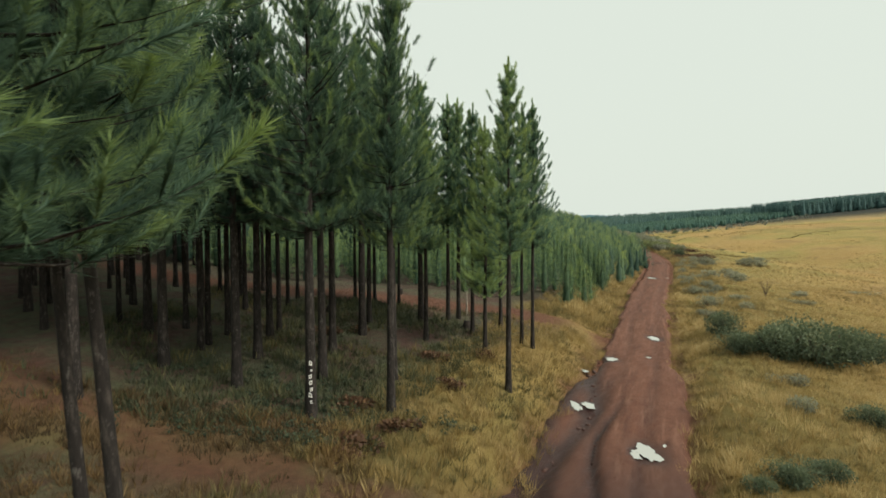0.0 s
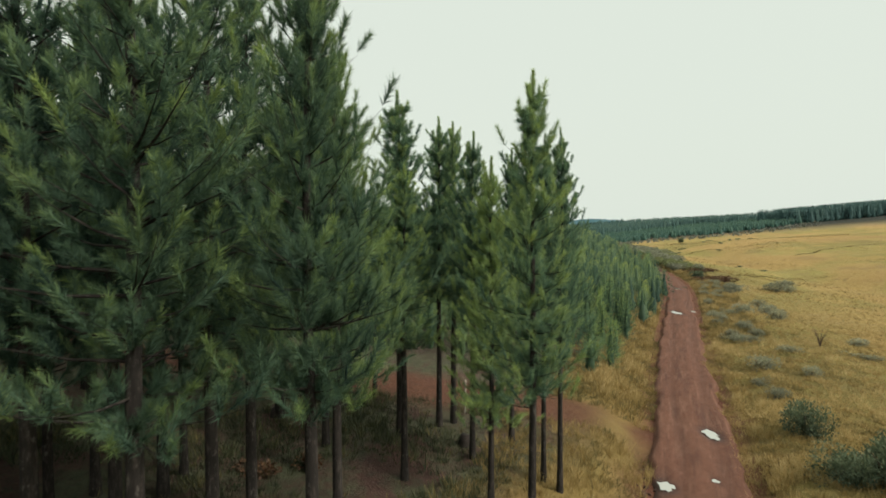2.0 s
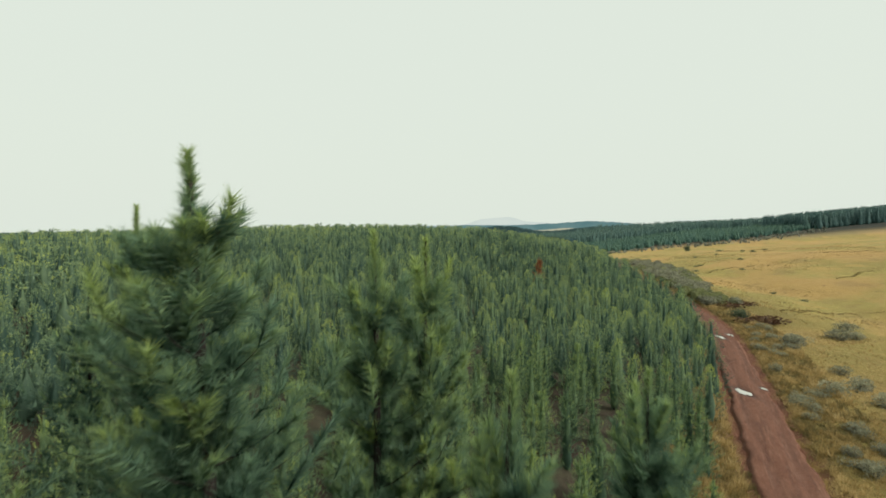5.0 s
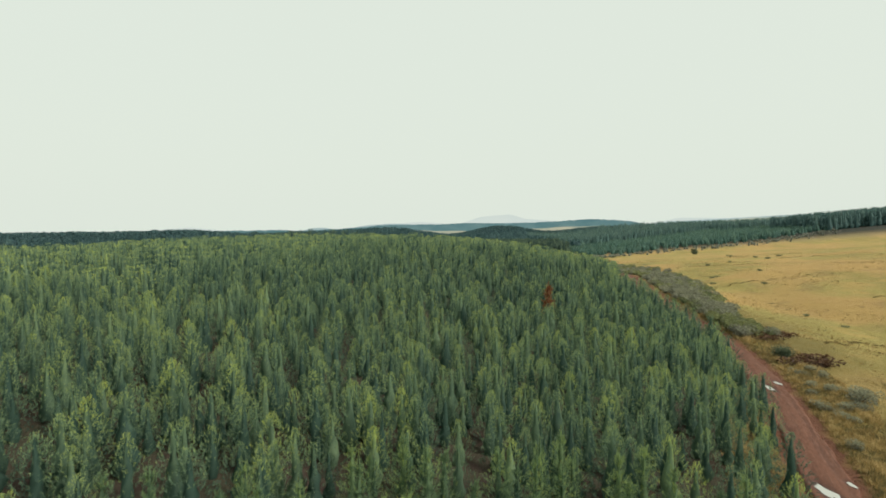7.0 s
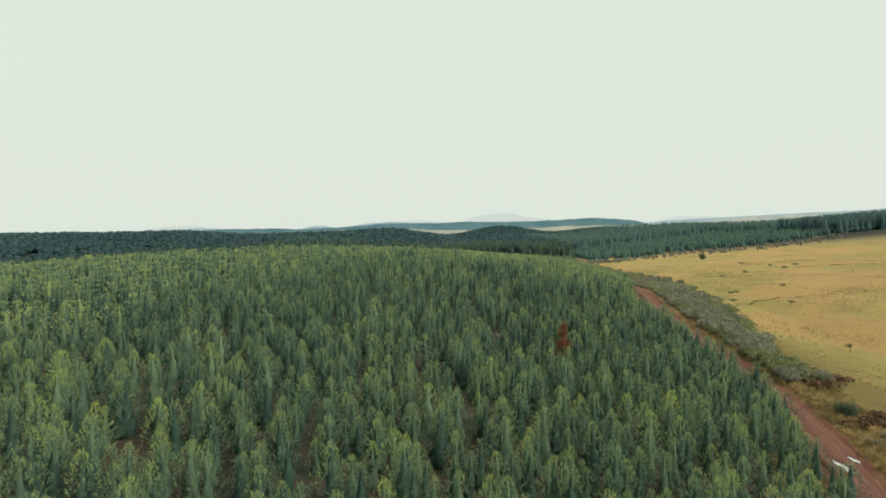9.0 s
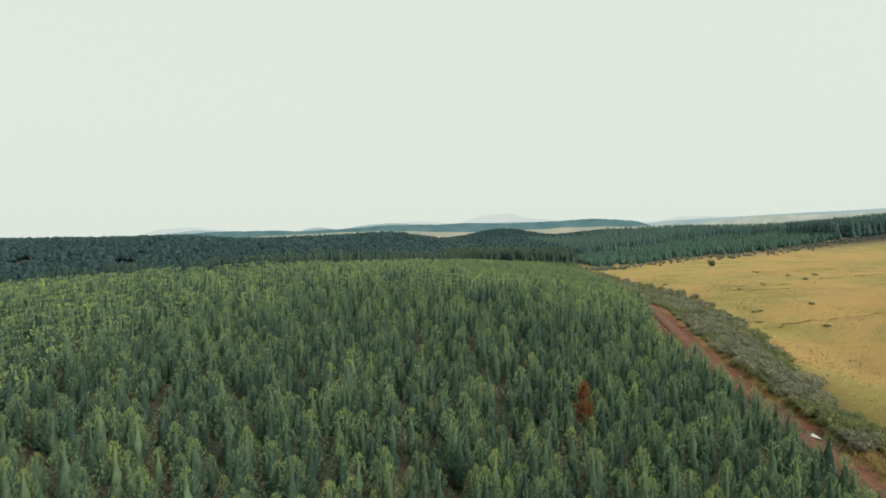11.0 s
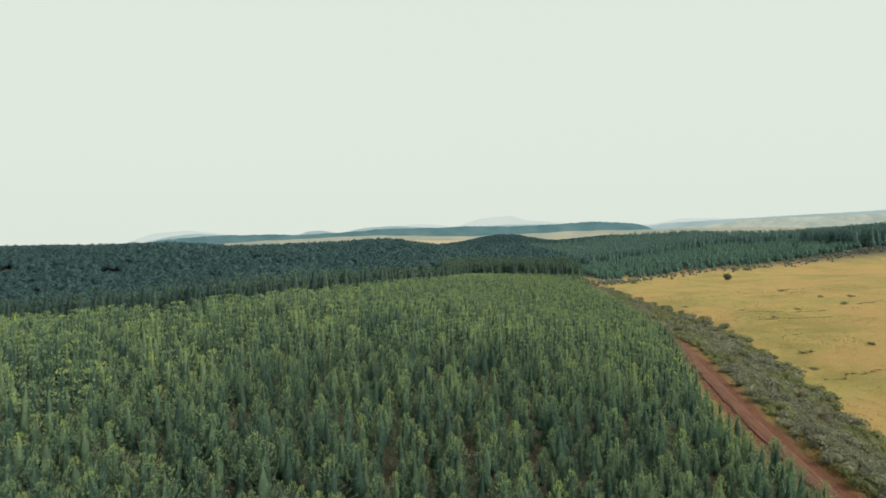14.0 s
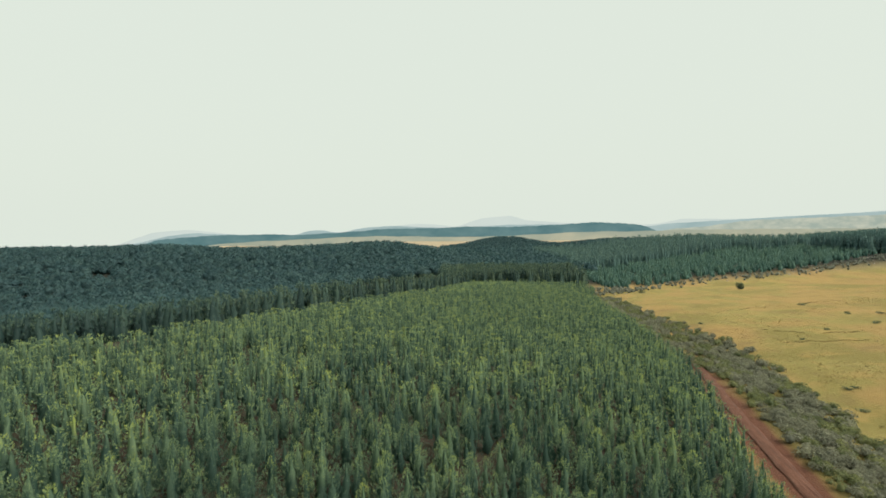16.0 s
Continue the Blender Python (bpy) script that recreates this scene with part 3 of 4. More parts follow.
def pine(name, label, seed, H, bare, R, steps, per, twig, count, needle, width, mat, lean=0.0, base_r=0.15, columnar=0.75, sides=9, tone0=0.30, tone1=0.28, top=0.35, inner=1, core=0.0):
    """A pine: tapered trunk with whorls of limbs, and a crown of needle brushes."""
    rng = np.random.default_rng(seed)
    tree = new(name)
    zs = np.linspace(0, H, 14)
    wob = 0.05 * H / 14
    cx = lean * zs + wob * np.sin(zs * 0.7 + seed) * (zs / H)
    cy = wob * np.cos(zs * 0.6 + seed) * (zs / H)
    rad = base_r * (1 - zs / H) ** 0.8 + 0.012
    rad[0] *= 1.35
    wood, P, Dv, L, T, N = Soup(), [], [], [], [], []
    tv, tf = tube(np.c_[cx, cy, zs - 0.25 * (zs == 0)], rad, sides)
    wood.add(tv, tf, 0)
    for z in np.linspace(bare, H - 0.35 - 3.2 * needle, steps):
        u = (z - bare) / (H - bare)
        px, py = np.interp(z, zs, cx), np.interp(z, zs, cy)
        for k in range(per if u < 0.85 else max(2, per - 2)):
            az = (k + rng.uniform(-0.35, 0.35)) * 2 * np.pi / per + z * 2.4
            if rng.random() < 0.10:
                continue
            reach = R * ((1 - u) ** columnar * min(1, 0.66 + 1.5 * u) + 0.05) * rng.uniform(0.5, 1.15) - 0.22 * u * needle / 0.22
            reach = max(reach, 0.05)
            rise = -0.08 + 0.78 * u + rng.normal(0, 0.12)
            out = np.array([math.cos(az), math.sin(az), 0])
            s_ = np.linspace(0, 1, 4)[:, None]
            pts = np.array([px, py, z + rng.uniform(-0.2, 0.2)]) + out * reach * s_ + np.array([0, 0, 1.0]) * reach * (rise * s_ + (0.22 + 0.2 * u) * s_**2)
            lv, lf = tube(pts, np.array([0.010 + 0.010 * reach, 0.008 + 0.005 * reach, 0.006, 0.003]), 3) if H > 8 else tube(pts[[0, 3]], (0.018, 0.005), 3)
            wood.add(lv, lf, 0)
            nt = max(1, int(reach / twig))
            for _ in range(inner if k % 2 == 0 else inner // 2):
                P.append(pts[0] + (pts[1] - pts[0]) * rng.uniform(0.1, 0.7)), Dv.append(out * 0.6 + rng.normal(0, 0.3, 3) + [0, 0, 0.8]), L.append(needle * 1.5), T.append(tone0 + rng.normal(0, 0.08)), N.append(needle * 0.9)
            for j in range(nt + 1):
                t = min(1.0, 0.32 + 0.68 * (j + rng.random() * 0.6) / (nt + 0.3))
                q = np.array([np.interp(t, s_[:, 0], pts[:, m]) for m in range(3)])
                for side_ in (-1, 1) if t < 0.93 else (0,):
                    sv = np.cross(out, [0, 0, 1.0]) * side_ * rng.uniform(0.35, 1.0)
                    dv = out * rng.uniform(0.35, 0.9) + sv + np.array([0, 0, rng.uniform(0.45, 1.3) + 0.8 * u])
                    P.append(q + sv * reach * 0.22 * (1.1 - t) * rng.uniform(0.2, 1.0) + [0, 0, rng.normal(0, 0.05)])
                    Dv.append(dv), L.append(rng.uniform(0.75, 1.3) * needle * (2.5 - 1.2 * u)), N.append(needle * (0.92 - 0.3 * u))
                    T.append(tone0 + tone1 * (0.35 * t + 0.65 * u) + rng.normal(0, 0.15) + (0.25 if rng.random() < 0.05 else 0))
    lead = 4.8 * needle
    for k in range(8):
        P.append([cx[-1], cy[-1], H - lead + lead * 0.85 * k / 7]), Dv.append([rng.normal(0, 0.06), rng.normal(0, 0.06), 1]), L.append(lead * 0.16), T.append(tone0 + top * k / 7), N.append(needle * (0.78 - 0.3 * k / 7))
    for k in range(int(rng.integers(2, 5))):
        az = rng.uniform(0, 6.28)
        o = np.array([math.cos(az), math.sin(az), 0])
        q = np.array([cx[-1], cy[-1], H - lead * rng.uniform(0.75, 1.3)])
        g = lead * rng.uniform(0.2, 0.38)
        for j in range(4):
            P.append(q + o * g * (0.30 + 0.13 * j) + [0, 0, g * (0.15 + 0.45 * j)]), Dv.append(o * 0.3 + [0, 0, 1.0]), L.append(g * 0.35), T.append(tone0 + top * 0.8), N.append(needle * 0.72)
    wv, wf, _ = wood.arrays()
    mesh_object("trunk", wv, wf, M_BARK, tree, smooth=True)
    cv, cf, ct = brushes(rng, P, Dv, L, np.array(N), width, count, np.clip(T, 0, 1))
    if core:
        hv, hf, ht = cone_heart(rng, H * 0.96, core, 11, 9, (tone0 * 0.55, tone1 * 0.8))
    elif count < 40:
        hv, hf, ht = np.zeros((0, 3)), np.zeros((0, 3), int), np.zeros(0)
    else:
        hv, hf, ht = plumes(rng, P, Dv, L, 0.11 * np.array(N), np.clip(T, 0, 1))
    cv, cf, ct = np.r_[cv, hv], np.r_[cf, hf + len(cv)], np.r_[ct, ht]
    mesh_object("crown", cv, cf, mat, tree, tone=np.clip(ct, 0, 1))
    tagged(tree, label, "pine tree")
    tree["tall"] = H
    return tree


def place_tree(proto, x, y, tall, turn, used, wide=1.0, tilt=0.0):
    s_ = tall / proto["tall"]
    z = float(height(x, y)) - 0.06
    m = pose(x, y, z, 0, tilt, 0) @ pose(0, 0, 0, 0, 0, turn) @ Matrix.Diagonal(((0.5 + 0.5 * s_) * wide, (0.5 + 0.5 * s_) * wide, s_, 1))
    if proto.name not in used:
        used.add(proto.name)
        proto.matrix_basis = m
        return proto
    ob = proto.copy()
    scene.collection.objects.link(ob)
    ob.matrix_basis = m
    for c in proto.children:
        k = c.copy()
        scene.collection.objects.link(k)
        k.parent = ob
    return ob


used = set()
OLD = "tall mature pine with bare dark trunk and dark green crown"
hero = [pine("pine_tree", OLD, 11 + i, 14.0, 5.0, 2.75, 25, 5, 0.72, 120, 0.22, 0.0125, M_NEEDLE_SHADE, 0.004 * (i - 1), columnar=0.85, inner=2) for i in range(3)]
# low tone0 paints shade on this pine's lower boughs
fine_ = [pine("pine_tree", OLD, 23, 14.0, 5.7, 2.7, 23, 5, 0.62, 165, 0.26, 0.0105, M_NEEDLE_SHADE, 0.003, 0.12, columnar=0.85, tone0=0.20, tone1=0.75, inner=4)]
fine_.append(pine("pine_tree", OLD, 27, 14.0, 5.6, 2.5, 23, 5, 0.70, 130, 0.24, 0.012, M_NEEDLE_SHADE, 0.0, columnar=0.85, tone0=0.36, inner=3))
bright = [pine("pine_tree", "fresh yellow-green pine among darker pines", 29, 12.0, 3.0, 1.9, 22, 5, 0.66, 105, 0.24, 0.015, M_NEEDLE, 0.0, 0.10, 0.8, tone0=0.85, inner=3)]
slim = [pine("pine_tree", "slender pine with short upswept branches at the wood's edge", 31 + i, 13.0, 5.4, 1.65, 22, 5, 0.70, 120, 0.22, 0.0120, M_NEEDLE, 0.0, 0.11, 0.8, tone0=0.36, top=0.5, inner=3) for i in range(3)]
back = [pine("pine_tree", OLD, 51 + i, 14.0, 4.9, 2.6, 16, 5, 0.7, 13, 0.36, 0.070, M_NEEDLE_SHADE, 0.006 * (i - 1), columnar=0.8, sides=7) for i in range(3)]
for t_ in hero + slim + back + fine_ + bright:
    tagged(t_, group="old pine stand")

# x, y, height, kind of the pines that stand by themselves at the edge of the wood
EDGE = ((-4.55, 7.4, 14.5, 6, 0.9), (-5.95, 8.6, 14.2, 6, 0.9), (-4.3, 4.6, 14.6, 6, 1.12), (-1.8, 17.7, 15.8, 7, 0.85), (-4.3, 16.7, 16.8, 0, 1), (-7.4, 18.5, 17.0, 1, 1), (-4.8, 20.5, 16.6, 2, 1), (-5.0, 23.4, 16.4, 0, 1), (-2.0, 20.9, 13.35, 7, 0.9), (2.7, 21.4, 12.95, 3, 1.0), (-7.7, 21.5, 17, 2, 1), (-8.3, 24.8, 16.5, 1, 1), (-4.1, 28.8, 13.7, 5, 1.2), (-4.2, 27.0, 16.2, 5, 1.5), (-6.6, 31.0, 15.4, 3, 1.45), (-1.3, 30.3, 14.8, 5, 1.4), (0.3, 31.5, 14.0, 4, 1.1), (0.95, 31.9, 13.9, 3, 1.1), (1.65, 29.0, 12.9, 4, 1), (3.4, 30.6, 12.5, 3, 1), (4.2, 27.7, 12.6, 4, 0.85), (4.7, 27.2, 12.7, 5, 0.85), (2.1, 25.9, 11.5, 8, 1), (-0.9, 27.1, 11.4, 3, 1.15), (-4.6, 34.9, 14.5, 5, 1), (-2.9, 34.2, 10.8, 4, 1), (-10.6, 19.6, 17.6, 2, 1.1), (-13.2, 23.2, 17.6, 1, 1.1), (-11.6, 16.2, 17.4, 0, 1.1))
for i, (x, y, tip, kind, wide) in enumerate(EDGE):
    place_tree((hero + slim + fine_ + bright)[kind], x, y, tip - float(height(x, y)), 47 * i, used, wide, -5.0 if i < 2 else 0.0)
# pines deeper in the wood
INNER = ((-10.8, 20.0), (-10.3, 22.0), (-8.2, 25.9), (-9.4, 31.4), (-10.1, 24.3), (-11.2, 29.4), (-12.0, 24.2), (-15.3, 24.5), (-14.7, 25.7), (-10.3, 22.7), (-6.0, 35.5), (-9.6, 34.3), (-12.8, 37.0), (-14.8, 34.5), (-18.6, 30.7), (-20.6, 32.1), (-17.1, 22.2))
for i, (x, y) in enumerate(INNER):
    tip = 16.4 if x < -8 else 14.6
    place_tree(back[i % 3], x, y, tip - 0.9 * (i % 4) - float(height(x, y)), 61 * i, used, 0.85)
TAKEN = EDGE + INNER
rng = np.random.default_rng(5)
# trees below y 16 stand out of view, added to shade the floor
for r in range(19):
    for c in range(16):
        x, y = -9.5 - 2.9 * c + rng.normal(0, 0.45) + 0.5 * (r % 9), -9.5 + 3.0 * r + rng.normal(0, 0.45) + 0.15 * c
        if min((x - e[0]) ** 2 + (y - e[1]) ** 2 for e in TAKEN) < 4 or x < -0.95 * y - 16 or (y > 26 and x > -0.85 * (y - 22) - 1) or (r < 8 and r % 2 == 0) or (y < 16 and x > -15) or (r < 3 and x > -9) or (r < 7 and x > -17 and y < 17) or y > side_y(np.array(x)) + 16 or abs(y - float(side_y(x))) < 2.2 or (-16 < x and 17 < y < 27):
            continue
        place_tree(back[int(rng.integers(3))], x, y, rng.uniform(14.6, 17.0) - 1.6 * float(ss(24, 34, y)), rng.uniform(0, 360), used)

# ---- the young plantation on the hill ----
YOUNG = "young pine with pale upright shoots in dense plantation rows"
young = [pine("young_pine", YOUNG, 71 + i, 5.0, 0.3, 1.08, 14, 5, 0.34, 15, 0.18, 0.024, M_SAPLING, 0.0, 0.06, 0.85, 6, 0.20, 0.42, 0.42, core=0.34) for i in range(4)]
for t_ in young:
    tagged(t_, group="young pine plantation")


def spire(rng, H, R, n, needle, width, count, tone=(0.16, 0.5), rings=9, sides=7, body=0.62):
    """A small far pine: whorls of upturned boughs, fuzzy with short needles, round a middle toned dark for shade."""
    whorls = max(4, n // 9)
    k = np.arange(n) % whorls
    u = np.clip((k + rng.uniform(0.1, 0.5, n)) / whorls, 0, 1) ** 0.9
    az = (np.arange(n) // whorls) * 2 * np.pi * whorls / n + k * 2.4 + rng.normal(0, 0.25, n)
    env = (1 - u) ** 0.88 * np.minimum(1, 0.7 + 1.6 * u) + 0.07
    r = R * env * rng.uniform(0.55, 1.1, n)
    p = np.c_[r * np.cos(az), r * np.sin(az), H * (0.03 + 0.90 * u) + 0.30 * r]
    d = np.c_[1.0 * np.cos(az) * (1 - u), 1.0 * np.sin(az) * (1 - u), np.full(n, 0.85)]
    # outer boughs toned paler, as if lit
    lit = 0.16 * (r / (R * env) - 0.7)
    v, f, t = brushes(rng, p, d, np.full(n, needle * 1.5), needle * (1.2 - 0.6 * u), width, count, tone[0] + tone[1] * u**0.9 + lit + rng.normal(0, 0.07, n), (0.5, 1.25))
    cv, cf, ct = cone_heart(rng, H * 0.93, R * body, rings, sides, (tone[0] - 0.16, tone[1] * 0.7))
    return np.r_[v, cv], np.r_[f, cf + len(v)], np.r_[t, ct]


def forest(name, label, spots, protos, mat, rng, tall, kind="stuff", cat="plantation"):
    """Many trees as one mesh: turned and scaled copies of a few prototypes."""
    soup = Soup()
    pick = rng.integers(0, len(protos), len(spots))
    for i, (v, f, t) in enumerate(protos):
        at = spots[pick == i]
        if not len(at):
            continue
        a = rng.uniform(0, 2 * np.pi, len(at))
        s_ = rng.uniform(tall[0], tall[1], len(at))
        w_ = s_ * rng.uniform(0.85, 1.2, len(at))
        ca, sa = np.cos(a) * w_, np.sin(a) * w_
        X_ = at[:, 0, None] + ca[:, None] * v[None, :, 0] - sa[:, None] * v[None, :, 1]
        Y_ = at[:, 1, None] + sa[:, None] * v[None, :, 0] + ca[:, None] * v[None, :, 1]
        Z_ = at[:, 2, None] + s_[:, None] * v[None, :, 2]
        vv = np.stack([X_, Y_, Z_], -1).reshape(-1, 3)
        ff = (f[None] + (np.arange(len(at)) * len(v))[:, None, None]).reshape(-1, 3)
        tt = (t[None] + rng.normal(0, 0.14, len(at))[:, None]).ravel()
        soup.add(vv, ff, tt)
    v, f, t = soup.arrays()
    return tagged(mesh_object(name, v, f, mat, tone=np.clip(t, 0, 1)), label, cat, kind=kind)


rng = np.random.default_rng(8)
spots = []
SP = 1.95
for r in range(216):
    for c in range(122):
        y = 44.0 + SP * r + rng.normal(0, 0.5)
        x = float(stand_x(y)) - SP * c + rng.normal(0, 0.5) + 0.25 * SP * (r % 2)
        if x < -0.95 * (y - 18) - 8 or x < -175 or y > 345 - 0.25 * abs(x) + 128 * float(ss(-10, 30, x)) or y > 34 + float(brow(x)) + 60 * float(ss(0, 30, x)) or rng.random() < 0.06:
            continue
        if y < 80 and float(stand_x(y)) - x < 9 and rng.random() < 0.38:
            continue
        if abs(y - float(side_y(np.array(x)))) < 4.5 or y < float(side_y(np.array(x))) + 4:
            continue
        if (x - 18.4) ** 2 + (y - 117.2) ** 2 < 3 or ((x - 11) / 3) ** 2 + ((y - 124) / 2) ** 2 < 1:
            continue
        spots.append((x, y))
spots = np.array(spots)
spots = np.c_[spots, height(spots[:, 0], spots[:, 1]) - 0.05]
near = np.hypot(spots[:, 0] - 8, spots[:, 1] - 35)
order = np.argsort(near)
tall_of = rng.uniform(3.3, 5.3, len(spots))
for i in order[:170]:
    x, y, z = spots[i]
    place_tree(young[int(rng.integers(4))], x, y, tall_of[i], rng.uniform(0, 360), used)
rest = spots[order[170:]]
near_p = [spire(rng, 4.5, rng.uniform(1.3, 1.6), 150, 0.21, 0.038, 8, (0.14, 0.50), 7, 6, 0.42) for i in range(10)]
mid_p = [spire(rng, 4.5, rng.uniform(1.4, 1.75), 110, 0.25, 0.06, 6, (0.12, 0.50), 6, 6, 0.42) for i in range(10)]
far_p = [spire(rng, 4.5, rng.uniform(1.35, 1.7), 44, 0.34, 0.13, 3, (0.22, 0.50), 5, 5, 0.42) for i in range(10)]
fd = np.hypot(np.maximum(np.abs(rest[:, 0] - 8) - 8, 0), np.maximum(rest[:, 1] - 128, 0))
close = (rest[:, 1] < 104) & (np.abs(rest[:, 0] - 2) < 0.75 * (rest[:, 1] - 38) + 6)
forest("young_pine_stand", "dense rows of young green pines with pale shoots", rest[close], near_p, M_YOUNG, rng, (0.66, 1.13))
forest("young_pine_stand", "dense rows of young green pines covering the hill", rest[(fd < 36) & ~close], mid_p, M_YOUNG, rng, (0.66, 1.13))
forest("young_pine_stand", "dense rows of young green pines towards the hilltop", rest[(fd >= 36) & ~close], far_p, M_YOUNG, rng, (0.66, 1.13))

# one dead, rust-red pine among the green
rust = pine("dead_pine", "dead rust-red pine standing among the green plantation", 91, 6.0, 0.6, 1.2, 11, 5, 0.3, 14, 0.30, 0.08, M_RUST, 0.0, 0.07, 0.6, 6, 0.35)
place_tree(rust, 18.4, 117.2, 5.6, 20, used)

# ---- woods beyond the hill ----
rng = np.random.default_rng(12)


def scatter(n, x0, x1, y0, y1, keep):
    x, y = rng.uniform(x0, x1, n), rng.uniform(y0, y1, n)
    k = keep(x, y)
    x, y = x[k], y[k]
    return np.c_[x, y, height(x, y) - 0.2]


tall_p = [spire(rng, 13.0, 3.2, 30, 1.1, 0.5, 3, (0.20, 0.38), 6, 5, 0.7) for i in range(5)]
belt = np.r_[scatter(1100, 5, 104, 442, 500, lambda x, y: y < 500), scatter(9000, -330, 45, 225, 500, lambda x, y: (y > brow(x) + 42 + 28 * ss(-125, -75, x) + 0.12 * np.maximum(x + 60, 0)) & (y < brow(x) + 100 + 0.5 * np.maximum(x + 80, 0)))]
forest("dark_pine_belt", "belt of tall dark pines in the valley behind the hill", belt[belt[:, 0] > -62], tall_p, M_BELT, rng, (0.68, 0.98), cat="pine forest")
forest("dark_pine_belt", "tall dark pines along the foot of the plantation", belt[belt[:, 0] <= -62], tall_p, M_BELT, rng, (0.62, 0.88), cat="pine forest")


def crown_blob(rng, R, n, leaf, inside=1.0):
    """A round broadleaf crown of loose leaf clumps."""
    d = rng.normal(size=(n, 3))
    d /= np.linalg.norm(d, axis=1, keepdims=True)
    d[:, 2] = np.abs(d[:, 2]) * 1.1 - 0.25
    c = d * R * rng.uniform(0.75, 1.05, (n, 1)) + [0, 0, R * 0.9]
    a, b_ = rng.normal(size=(n, 3)), rng.normal(size=(n, 3))
    a, b_ = a / np.linalg.norm(a, axis=1, keepdims=True), b_ / np.linalg.norm(b_, axis=1, keepdims=True)
    v = np.stack([c - a * leaf, c + a * leaf * 0.6 + b_ * leaf * 0.7, c + a * leaf * 0.5 - b_ * leaf * 0.8], 1).reshape(-1, 3)
    bm = bmesh.new()
    bmesh.ops.create_icosphere(bm, subdivisions=1, radius=1.0)
    cv = np.array([q.co[:] for q in bm.verts]) * R * inside * rng.uniform(0.72, 0.95, (len(bm.verts), 1)) * [1, 1, 0.95] + [0, 0, R * 0.75]
    cf = np.array([[q.index for q in g.verts] for g in bm.faces])
    bm.free()
    # leaves get paler towards the top of the crown
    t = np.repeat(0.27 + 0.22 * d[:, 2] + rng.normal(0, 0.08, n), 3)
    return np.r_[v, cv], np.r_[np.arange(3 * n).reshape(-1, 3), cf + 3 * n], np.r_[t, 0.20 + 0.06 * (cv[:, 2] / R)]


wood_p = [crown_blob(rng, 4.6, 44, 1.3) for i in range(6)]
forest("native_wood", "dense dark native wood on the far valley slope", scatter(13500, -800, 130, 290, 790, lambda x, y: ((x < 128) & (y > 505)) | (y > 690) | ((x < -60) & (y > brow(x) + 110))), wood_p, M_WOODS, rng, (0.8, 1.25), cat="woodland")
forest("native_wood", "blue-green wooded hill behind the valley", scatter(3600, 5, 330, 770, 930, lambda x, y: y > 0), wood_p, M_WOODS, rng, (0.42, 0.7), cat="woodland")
yp = [spire(rng, 6.5, 2.4, 18, 0.8, 0.4, 2, (0.20, 0.38), 4, 5, 0.7) for i in range(5)]
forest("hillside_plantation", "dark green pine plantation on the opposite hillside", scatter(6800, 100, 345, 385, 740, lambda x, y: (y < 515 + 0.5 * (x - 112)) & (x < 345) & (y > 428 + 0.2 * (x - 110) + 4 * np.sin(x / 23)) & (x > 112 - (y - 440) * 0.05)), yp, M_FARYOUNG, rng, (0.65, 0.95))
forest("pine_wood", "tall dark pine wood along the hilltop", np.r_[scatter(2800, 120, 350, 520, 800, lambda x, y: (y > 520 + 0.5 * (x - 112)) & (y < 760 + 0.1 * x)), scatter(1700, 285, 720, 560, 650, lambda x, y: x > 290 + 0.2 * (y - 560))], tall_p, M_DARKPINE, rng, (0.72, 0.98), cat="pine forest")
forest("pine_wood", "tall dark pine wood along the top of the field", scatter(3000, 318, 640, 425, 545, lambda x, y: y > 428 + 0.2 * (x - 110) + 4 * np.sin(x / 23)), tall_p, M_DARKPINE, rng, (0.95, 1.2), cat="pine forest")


# ---- distance ----
def ridge(name, label, y, x0, x1, base, top, mat, seed, teeth=0.0):
    """A far line of hills with thickness, along y."""
    rng = np.random.default_rng(seed)
    x = np.linspace(x0, x1, 260)
    z = top(x) + teeth * rng.normal(size=260)
    v = np.r_[np.c_[x, np.full(260, y), np.full(260, base)], np.c_[x, np.full(260, y + 30), z], np.c_[x, np.full(260, y + 160), np.full(260, base)]]
    i = np.arange(259)
    f = np.r_[np.c_[i, i + 1, i + 261, i + 260], np.c_[i + 260, i + 261, i + 521, i + 520]]
    return tagged(mesh_object(name, v, f, mat, smooth=False), label, "hills", kind="structure")


def line(*knots):
    """A skyline through a few hilltops."""
    kx, kz = np.array(knots, float).T
    return lambda x: sum(np.interp(x + o, kx, kz) for o in (-24, 0, 24)) / 3 + 1.2 * np.sin(x / 61) * np.sin(x / 23 + 1)


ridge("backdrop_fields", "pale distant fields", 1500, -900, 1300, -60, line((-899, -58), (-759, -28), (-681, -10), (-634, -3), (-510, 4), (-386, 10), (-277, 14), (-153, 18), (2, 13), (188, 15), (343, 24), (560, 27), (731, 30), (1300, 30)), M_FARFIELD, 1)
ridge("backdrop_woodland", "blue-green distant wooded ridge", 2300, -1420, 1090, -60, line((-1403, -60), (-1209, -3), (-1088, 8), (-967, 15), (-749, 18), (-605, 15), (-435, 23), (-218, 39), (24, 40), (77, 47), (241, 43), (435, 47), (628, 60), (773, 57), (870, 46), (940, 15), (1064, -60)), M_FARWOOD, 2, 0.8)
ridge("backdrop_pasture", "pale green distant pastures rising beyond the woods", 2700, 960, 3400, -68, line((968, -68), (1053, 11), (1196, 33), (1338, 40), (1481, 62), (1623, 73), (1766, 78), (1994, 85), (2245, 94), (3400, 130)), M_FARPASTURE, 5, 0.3)
